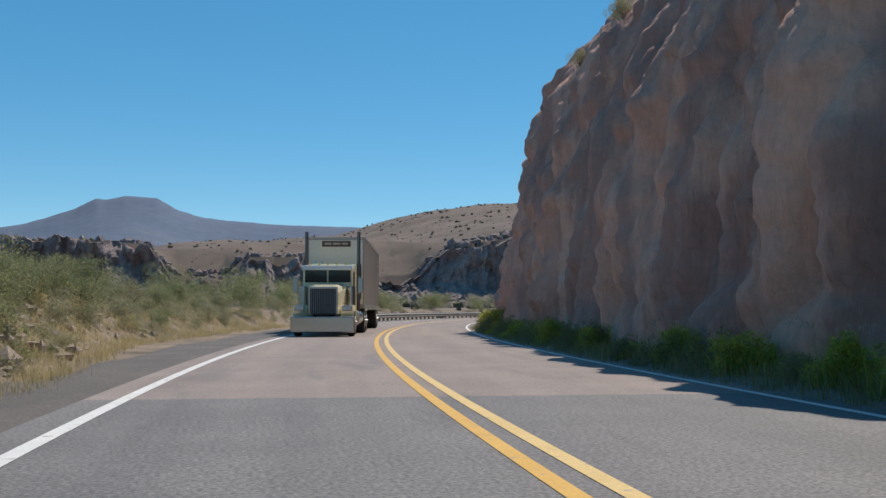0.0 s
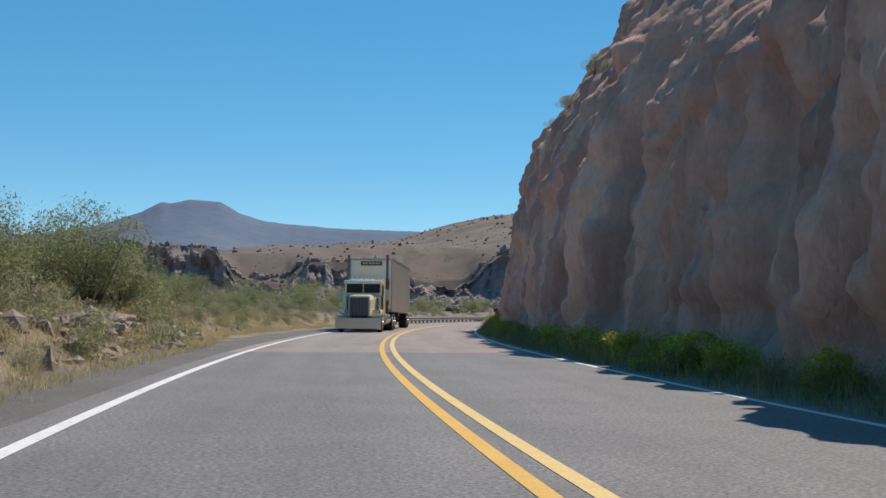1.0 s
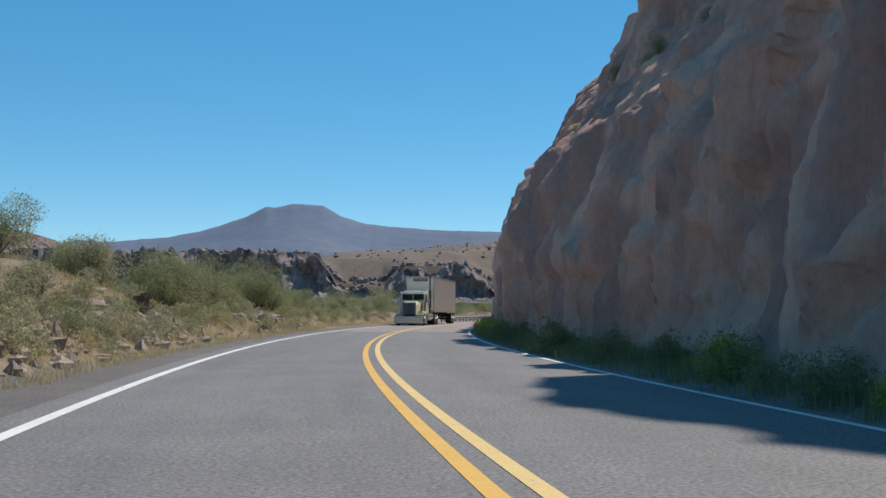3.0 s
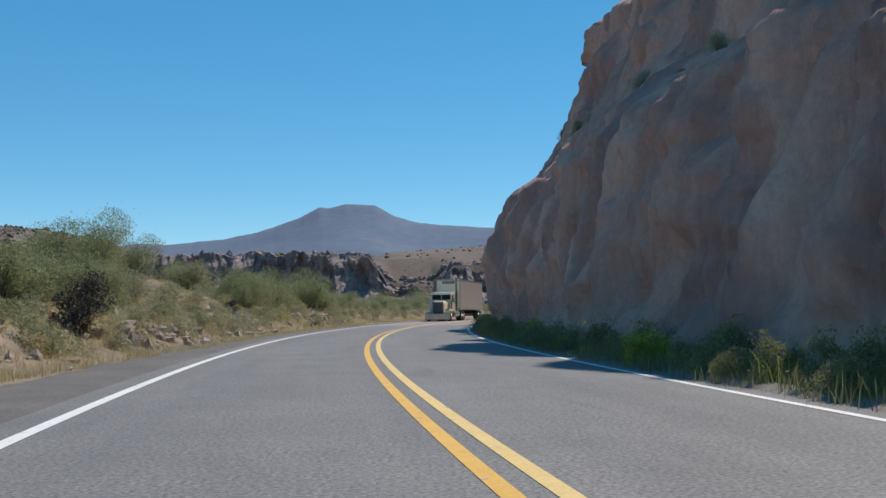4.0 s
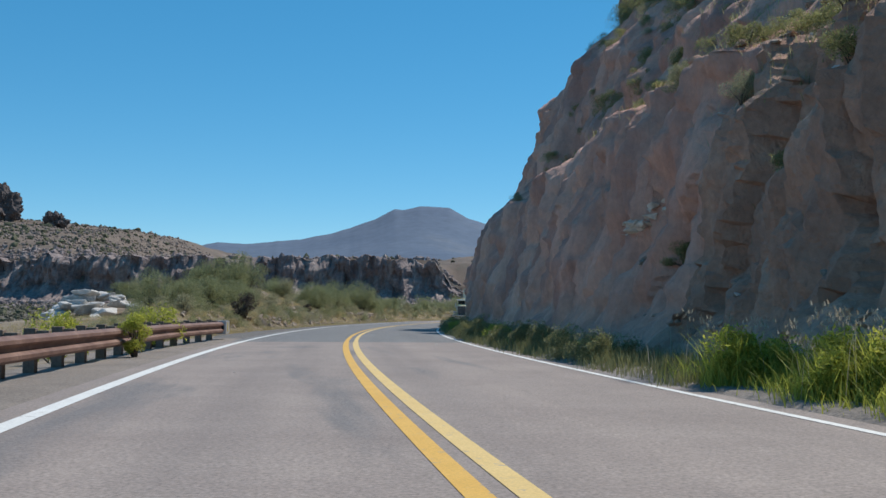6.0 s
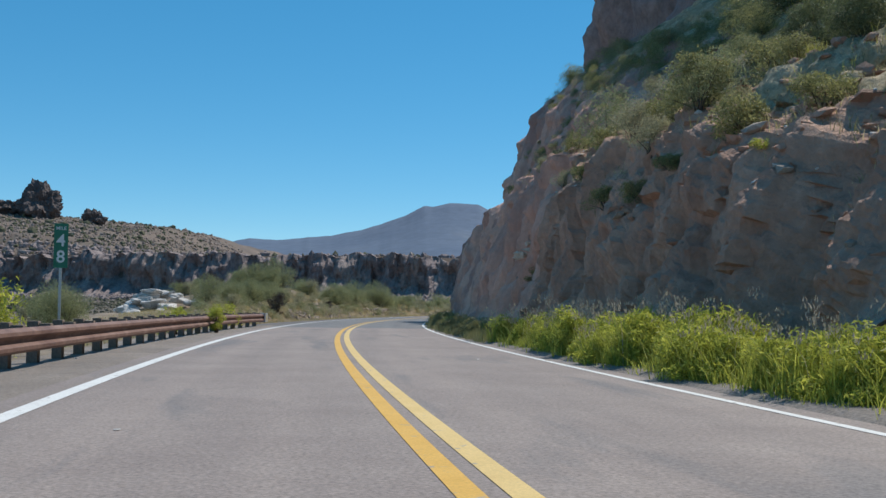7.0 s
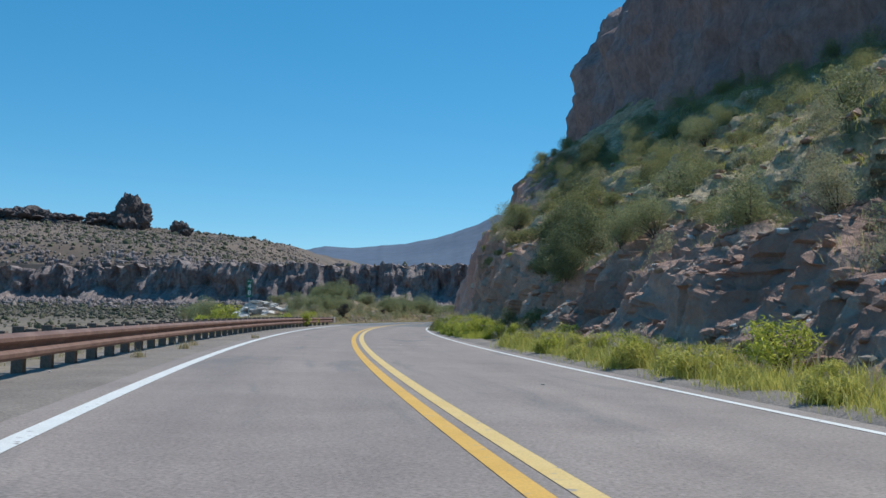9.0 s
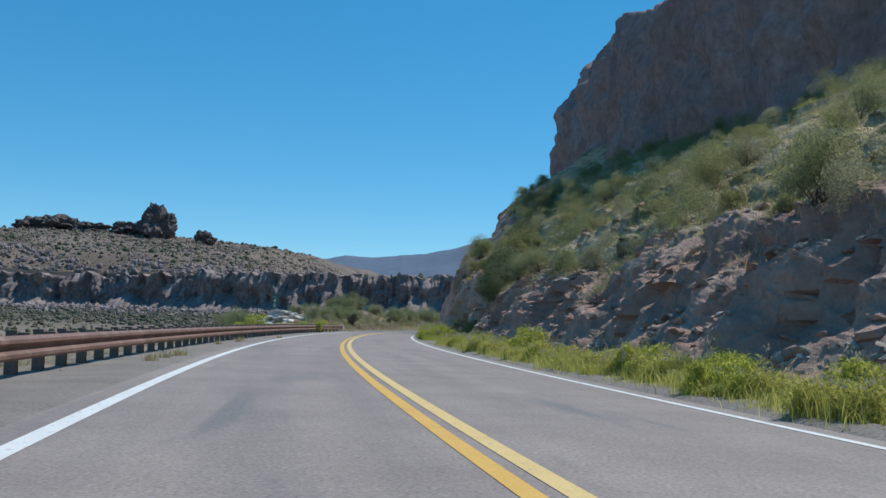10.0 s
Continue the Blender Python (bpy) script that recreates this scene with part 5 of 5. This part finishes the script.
M["dark"] = surface("dark", [(0.3, (0.012, 0.012, 0.013)), (0.7, (0.025, 0.025, 0.026))], 4, 0.6, 20, 0.2, 0)
M["hazard"] = surface("hazard", [(0.3, (0.55, 0.4, 0.04)), (0.7, (0.62, 0.46, 0.06))], 4, 0.6, 20, 0.2, 0)
RAIL_U, RAIL_V = [-250, -178, -155, -140, -110, -85, -68, -60], [-6.8, -6.45, -6.15, -5.9, -5.65, -5.5, -5.3, -4.85]


def guard_rail(u0, u1, line, terminal, steel="rust", timber="old_wood", label="rust-brown two-humped steel guard rail on timber posts"):
    """Two-humped steel beam on timber posts along the edge of the road."""
    rail = new("guard_rail")
    prof = [(0.0, 0.36), (0.03, 0.37), (0.12, 0.42), (0.125, 0.48), (0.03, 0.545), (0.03, 0.60), (0.125, 0.66), (0.12, 0.72), (0.03, 0.775), (0.0, 0.78)]
    us = np.arange(u0, u1 + 0.01, 0.6)
    outer = [(o, z) for o, z in prof] + [(o - 0.012, z) for o, z in reversed(prof)] + [prof[0]]
    X, Y, Z = (np.empty((len(us), len(outer))) for _ in range(3))
    for i, u in enumerate(us):
        for j, (o, z) in enumerate(outer):
            X[i, j], Y[i, j] = at(u, line(u) + o)
            Z[i, j] = z - 0.12
    me = grid_mesh("beam", X, Y, Z, M[steel], False)
    new("beam", me).parent = rail
    bm = box(bmesh.new(), -0.1, 0.1, -0.11, 0.11, -0.5, 0.86, 0.012)
    post = part("post", bm, M[timber], rail)
    bm = box(bmesh.new(), -0.1, 0.11, -0.1, 0.1, 0.4, 0.82, 0.012)
    block = part("spacer_block", bm, M[timber], rail)
    first = True
    for u in np.arange(u1 - 0.4, u0, -1.905):
        turn = math.degrees(float(np.interp(u, UU, HH)))
        for ob, back in ((post, -0.33), (block, -0.12)):
            x, y = at(u, line(u) + back)
            ob2 = ob if first else ob.copy()
            if not first:
                scene.collection.objects.link(ob2)
            ob2.matrix_basis = pose(float(x), float(y), -0.12, 0, 0, turn)
        first = False
    if terminal:
        x, y = at(u1 + 0.55, line(u1) + 0.02)
        turn = math.degrees(float(np.interp(u1, UU, HH)))
        head = part("end_head", box(bmesh.new(), -0.18, 0.18, -0.55, -0.47, 0.32, 0.82, 0.01), M["galvanised"], rail, "grey steel end terminal of the rail")
        part("back_box", box(bmesh.new(), -0.18, 0.18, 0.25, 0.5, 0.34, 0.81, 0.02), M["galvanised"], head)
        for q in ((-0.18, -0.15), (0.15, 0.18)):
            part("side_plate", box(bmesh.new(), q[0], q[1], -0.48, 0.3, 0.34, 0.81, 0.005), M["galvanised"], head)
        part("top_plate", box(bmesh.new(), -0.146, 0.146, -0.466, 0.248, 0.79, 0.82, 0.005), M["galvanised"], head)
        part("hollow", box(bmesh.new(), -0.11, 0.11, -0.556, -0.552, 0.42, 0.72), M["dark"], head)
        part("marker", box(bmesh.new(), 0.182, 0.188, -0.14, 0.06, 0.42, 0.74), M["hazard"], head)
        head.matrix_basis = pose(float(x), float(y), -0.12, 0, 0, turn)
    return tagged(rail, label, "guard rail")


guard_rail(-200, -60.2, lambda u: float(np.interp(u, RAIL_U, RAIL_V)), True)
guard_rail(84, 150, lambda u: -6.4, False, "dull_steel", "dull_steel", "dull grey steel guard rail round the far bend")


def mile_post(u, v):
    sign = new("milepost_sign")
    part("post", box(bmesh.new(), -0.03, 0.03, 0.0, 0.035, -0.4, 2.9, 0.004), M["galvanised"], sign)
    panel = part("panel", box(bmesh.new(), -0.16, 0.16, -0.012, -0.004, 2.0, 3.04, 0.003), M["sign_green"], sign, "green milepost panel with white numerals")
    for ch, z, size in (("MILE", 2.89, 0.115), ("4", 2.51, 0.4), ("8", 2.13, 0.4)):
        cu = bpy.data.curves.new("numeral", "FONT")
        cu.body, cu.size, cu.align_x, cu.extrude, cu.offset = ch, size, "CENTER", 0.001, 0.006 if len(ch) == 1 else 0.001
        cu.materials.append(M["sign_white"])
        tmp = new("numeral", cu)
        dg = bpy.context.evaluated_depsgraph_get()
        me = bpy.data.meshes.new_from_object(tmp.evaluated_get(dg))
        bpy.data.objects.remove(tmp)
        n = new("numeral" if len(ch) == 1 else "lettering", me)
        n.parent = panel
        n.matrix_basis = pose(0, -0.016, z, 90)
    x, y = at(u, v)
    sign.matrix_basis = pose(float(x), float(y), float(near_height(np.array([u]), np.array([v]))[0]), 0, 0, math.degrees(float(np.interp(u, UU, HH))) + 3)
    tagged(sign, "green milepost sign reading 48 on a thin metal post", "road sign")


mile_post(-93.2, -6.72)


def flat_roofed_shed(x, y, turn):
    """A long low shed far beyond the bend, of which the pale roof shows above the scrub."""
    shed = new("flat_roofed_shed")
    z = 3.75 - gz(x, y)
    part("wall", box(bmesh.new(), -2.2, 2.2, -8, 8, -0.5, z - 0.002, 0.03), M["old_wood"], shed)
    part("roof", box(bmesh.new(), -2.7, 2.7, -8.6, 8.6, z, z + 0.4, 0.05), M["sign_white"], shed, "flat whitish roof")
    part("door", box(bmesh.new(), -0.6, 0.6, -8.04, -8.003, -0.4, 2.0, 0.01), M["dark"], shed)
    shed.matrix_basis = pose(x, y, gz(x, y), 0, 0, turn)
    tagged(shed, "long low shed with a flat whitish roof behind scrub", "shed")


flat_roofed_shed(27.5, 259.0, -50)

# ---- lorry ----
def plain(name, colour, rough, metal=0.0, coat=0.0):
    return surface(name, [(0.3, tuple(c * 0.92 for c in colour)), (0.7, colour)], 1.5, rough, 12, 0.08, 0.04, 30, 0.002, metal=metal, coat=coat)


M["cream_paint"] = plain("cream_paint", (0.88, 0.81, 0.55), 0.35, 0, 0.6)
# Box darkened and front paled: how bright each side looks is in the colour.
M["tan_panel"] = plain("tan_panel", (0.42, 0.375, 0.33), 0.45)
M["front_bright_tint"] = plain("front_bright_tint", (0.85, 0.77, 0.63), 0.5)
M["grey_panel"] = plain("grey_panel", (0.40, 0.36, 0.33), 0.5)
M["chrome"] = plain("chrome", (0.46, 0.45, 0.43), 0.28, 1.0)
M["brushed"] = plain("brushed", (0.42, 0.42, 0.41), 0.4, 0.9)
M["stack_steel"] = plain("stack_steel", (0.17, 0.165, 0.16), 0.45, 0.6)
M["bumper_steel"] = plain("bumper_steel", (0.58, 0.55, 0.5), 0.22, 0.9)
M["grille_grey"] = plain("grille_grey", (0.28, 0.29, 0.3), 0.4, 0.7)
M["rubber"] = plain("rubber", (0.022, 0.022, 0.022), 0.85)
M["chassis"] = plain("chassis", (0.03, 0.03, 0.032), 0.7)
M["brown_plate"] = plain("brown_plate", (0.11, 0.06, 0.045), 0.6)
M["pale_plate"] = plain("pale_plate", (0.5, 0.42, 0.34), 0.6)
M["amber"] = plain("amber", (0.8, 0.55, 0.2), 0.3)
M["lamp_glass"] = plain("lamp_glass", (0.75, 0.78, 0.8), 0.1, 0.3, 0.5)
M["tinted"] = plain("tinted", (0.012, 0.02, 0.03), 0.06)


def wheel(parent, x, y, r, w, rim):
    t = bmesh.new()
    tube(t, (x - w / 2, y, r), (x + w / 2, y, r), r, None, 32)
    bmesh.ops.bevel(t, geom=[e for e in t.edges if e.calc_face_angle(0) > 1.0], offset=0.05, segments=3, affect="EDGES")
    tyre = part("tyre", t, M["rubber"], parent)
    s = 1 if x > 0 else -1
    b = bmesh.new()
    tube(b, (x + s * w / 2 - s * 0.04, y, r), (x + s * (w / 2 + 0.012), y, r), r * 0.56, r * 0.5, 24)
    tube(b, (x + s * w / 2, y, r), (x + s * (w / 2 + 0.06), y, r), r * 0.2, r * 0.14, 16)
    part("rim", b, rim, tyre, "bright metal wheel rim")


def tractor():
    """Long-nosed lorry; y runs from the front bumper backwards, x to its left side."""
    t = new("lorry_tractor")
    part("bumper", box(box(bmesh.new(), -1.24, 1.24, 0.0, 0.14, 0.16, 0.78, 0.04), -1.24, 1.24, 0.1, 0.4, 0.5, 0.78, 0.04), M["bumper_steel"], t, "deep dull chrome front bumper")
    # bonnet, narrowing to the grille
    bm = bmesh.new()
    rows = [(0.42, 0.58, 0.86, 1.92), (1.2, 0.66, 0.9, 2.02), (2.35, 0.82, 0.95, 2.12)]
    loops = []
    for y, w, z0, z1 in rows:
        loop = [(-w, y, z0), (-w, y, z1 - 0.22), (-w + 0.08, y, z1 - 0.07), (-w + 0.24, y, z1), (w - 0.24, y, z1), (w - 0.08, y, z1 - 0.07), (w, y, z1 - 0.22), (w, y, z0)]
        loops.append([bm.verts.new(p) for p in loop])
    for a, b in zip(loops, loops[1:]):
        for i in range(len(a) - 1):
            bm.faces.new((a[i], a[i + 1], b[i + 1], b[i]))
    bm.faces.new(list(reversed(loops[0])))
    bm.faces.new(loops[-1])
    part("bonnet", bm, M["cream_paint"], t, "cream-yellow long bonnet")
    grille = part("grille", box(box(box(bmesh.new(), -0.56, -0.5, 0.3, 0.44, 0.86, 1.9, 0.015), 0.5, 0.56, 0.3, 0.44, 0.86, 1.9, 0.015), -0.56, 0.56, 0.3, 0.44, 1.86, 1.94, 0.02), M["chrome"], t, "tall chrome grille")
    part("grille_mesh", box(bmesh.new(), -0.5, 0.5, 0.36, 0.41, 0.86, 1.86), M["chassis"], grille)
    for k in range(13):
        part("grille_bar", box(bmesh.new(), -0.47 + k * 0.076, -0.45 + k * 0.076, 0.335, 0.355, 0.88, 1.85), M["grille_grey"], grille)
    for s in (-1, 1):
        bm = bmesh.new()
        ring = []
        for k in range(13):
            a = math.pi * k / 12
            ring.append([bm.verts.new((s * x, 1.15 - math.cos(a) * 0.72, 0.55 + math.sin(a) * 0.68)) for x in (0.66, 1.2)])
        for a, b in zip(ring, ring[1:]):
            bm.faces.new((a[0], a[1], b[1], b[0]))
        bmesh.ops.solidify(bm, geom=bm.faces[:], thickness=0.05)
        part("fender", bm, M["cream_paint"], t, "cream-yellow curved front fender")
        lamp = part("headlamp", box(bmesh.new(), s * 0.93 - 0.2, s * 0.93 + 0.2, 0.28, 0.52, 1.0, 1.22, 0.04), M["chrome"], t, "rectangular chrome headlamp pod")
        for q in (-0.09, 0.09):
            part("lens", box(bmesh.new(), s * 0.93 + q - 0.075, s * 0.93 + q + 0.075, 0.27, 0.285, 1.04, 1.18, 0.004), M["lamp_glass"], lamp)
        wheel(t, s * 1.06, 1.15, 0.52, 0.3, M["brushed"])
        for y in (7.3, 8.65):
            wheel(t, s * 0.98, y, 0.52, 0.56, M["brushed"])
        bm = tube(bmesh.new(), (s * 1.12, 4.75, 0.9), (s * 1.12, 4.75, 4.4), 0.075, None, 16)
        stack = part("exhaust_pipe", bm, M["stack_steel"], t, "tall dull steel exhaust pipe")
        part("heat_shield", tube(bmesh.new(), (s * 1.12, 4.75, 1.5), (s * 1.12, 4.75, 3.0), 0.12, None, 16), M["stack_steel"], stack)
        mirror = part("mirror", box(bmesh.new(), s * 1.33 - 0.1, s * 1.33 + 0.1, 2.45, 2.52, 1.75, 2.35, 0.02), M["chrome"], t, "tall chrome door mirror")
        part("arm", tube(bmesh.new(), (s * 1.02, 2.7, 2.45), (s * 1.33, 2.5, 2.38), 0.014), M["chrome"], mirror)
        part("arm", tube(bmesh.new(), (s * 1.02, 2.7, 1.7), (s * 1.33, 2.5, 1.74), 0.014), M["chrome"], mirror)
        part("air_cleaner", tube(bmesh.new(), (s * 0.98, 2.12, 1.2), (s * 0.98, 2.12, 2.0), 0.17, None, 20), M["chrome"], t, "chrome air cleaner can")
        part("fuel_tank", tube(bmesh.new(), (s * 0.95, 3.2, 0.72), (s * 0.95, 6.0, 0.72), 0.32, None, 24), M["chrome"], t, "round chrome fuel tank")
        part("step", box(bmesh.new(), s * 1.0 - 0.2, s * 1.0 + 0.2, 2.45, 3.1, 0.4, 0.5, 0.01), M["brushed"], t)
    cab = part("cab", box(bmesh.new(), -1.02, 1.02, 2.35, 4.1, 0.95, 2.86, 0.09), M["cream_paint"], t, "cream-yellow square cab")
    for s in (-1, 1):
        part("windscreen", box(bmesh.new(), min(s * 0.03, s * 0.93), max(s * 0.03, s * 0.93), 2.325, 2.345, 2.16, 2.66, 0.006), M["tinted"], cab, "dark tinted split windscreen")
        part("side_window", box(bmesh.new(), s * 1.025 - 0.008, s * 1.025 + 0.008, 2.65, 3.6, 1.95, 2.6, 0.004), M["tinted"], cab)
        part("door_handle", box(bmesh.new(), s * 1.04 - 0.015, s * 1.04 + 0.015, 3.5, 3.65, 1.72, 1.76, 0.004), M["chrome"], cab)
    part("sun_visor", box(bmesh.new(), -1.04, 1.04, 2.02, 2.36, 2.66, 2.84, 0.03), M["sign_white"], cab, "whitish sun visor over the windscreen")
    for k in range(5):
        part("roof_lamp", tube(bmesh.new(), (-0.72 + 0.36 * k, 2.42, 2.92), (-0.72 + 0.36 * k, 2.72, 2.9), 0.06, 0.03, 12), M["amber"], cab, "small amber roof lamp")
    part("horn", tube(bmesh.new(), (-0.5, 2.5, 2.99), (-0.5, 3.2, 2.97), 0.07, 0.025), M["chrome"], cab)
    part("horn", tube(bmesh.new(), (-0.25, 2.6, 2.97), (-0.25, 3.2, 2.97), 0.06, 0.025), M["chrome"], cab)
    part("sleeper", box(bmesh.new(), -1.05, 1.05, 4.12, 5.75, 0.95, 2.98, 0.08), M["cream_paint"], t, "cream-yellow sleeper box")
    part("chassis", box(box(bmesh.new(), -0.42, -0.32, 0.5, 9.3, 0.62, 0.9), 0.32, 0.42, 0.5, 9.3, 0.62, 0.9), M["chassis"], t)
    for y in (1.15, 7.3, 8.65):
        part("axle", tube(bmesh.new(), (-1, y, 0.52), (1, y, 0.52), 0.09), M["chassis"], t)
    part("fifth_wheel", box(bmesh.new(), -0.45, 0.45, 7.5, 8.5, 0.9, 1.12, 0.02), M["chassis"], t)
    return tagged(t, "cream-yellow long-nosed lorry tractor with chrome bumper and tall exhaust", "lorry")


def trailer():
    t = new("box_trailer")
    part("body", box(bmesh.new(), -1.27, 1.27, 6.5, 22.6, 1.12, 4.3, 0.03), M["tan_panel"], t, "dull grey-tan panelled trailer box")
    # Thin plate added to hold the front's lighter colour.
    part("front_panel", box(bmesh.new(), -1.2, 1.2, 6.488, 6.499, 1.3, 4.16, 0.003), M["front_bright_tint"], t, "tan front wall, its brightness put into the colour")
    for s in (-1, 1):
        for k in range(26):
            part("side_rib", box(bmesh.new(), s * 1.275 - 0.012, s * 1.275 + 0.012, 6.75 + k * 0.62, 6.8 + k * 0.62, 1.25, 4.2), M["grey_panel"], t)
        part("top_rail", box(bmesh.new(), s * 1.27 - 0.02, s * 1.27 + 0.02, 6.5, 22.6, 4.2, 4.32, 0.005), M["brushed"], t)
        part("bottom_rail", box(bmesh.new(), s * 1.27 - 0.02, s * 1.27 + 0.02, 6.5, 22.6, 1.1, 1.24, 0.005), M["brushed"], t)
        part("landing_leg", box(bmesh.new(), s * 0.7 - 0.06, s * 0.7 + 0.06, 9.9, 10.02, 0.25, 1.12), M["chassis"], t)
        for y in (19.6, 20.9):
            wheel(t, s * 0.98, y, 0.52, 0.56, M["brushed"])
        part("mud_flap", box(bmesh.new(), s * 0.98 - 0.28, s * 0.98 + 0.28, 21.7, 21.72, 0.2, 0.95), M["rubber"], t)
    plate = part("name_plate", box(bmesh.new(), -0.62, 0.66, 6.465, 6.486, 3.86, 4.12, 0.004), M["brown_plate"], t, "dark brown plate with worn pale writing")
    for x0, x1 in ((-0.5, -0.2), (-0.14, 0.2), (0.26, 0.54)):
        part("text_bar", box(bmesh.new(), x0, x1, 6.455, 6.463, 3.95, 4.04), M["pale_plate"], plate)
    for s in (-1, 1):
        part("clearance_lamp", box(bmesh.new(), s * 1.1 - 0.06, s * 1.1 + 0.06, 6.47, 6.5, 4.21, 4.26), M["amber"], t)
    for y in (19.6, 20.9):
        part("axle", tube(bmesh.new(), (-1, y, 0.52), (1, y, 0.52), 0.09), M["chassis"], t)
    part("bogie", box(bmesh.new(), -0.5, 0.5, 18.6, 21.8, 0.65, 1.12), M["chassis"], t)
    return tagged(t, "tan panelled semi-trailer box behind the lorry", "trailer")


LORRY_U, LORRY_V = 42.5, -2.35
lx, ly = at(LORRY_U, LORRY_V)
lorry_turn = math.degrees(float(np.interp(LORRY_U + 8, UU, HH)))
tractor().matrix_basis = pose(float(lx), float(ly), 0.005, 0, 0, lorry_turn)
trailer().matrix_basis = pose(float(lx), float(ly), 0.005, 0, 0, lorry_turn)
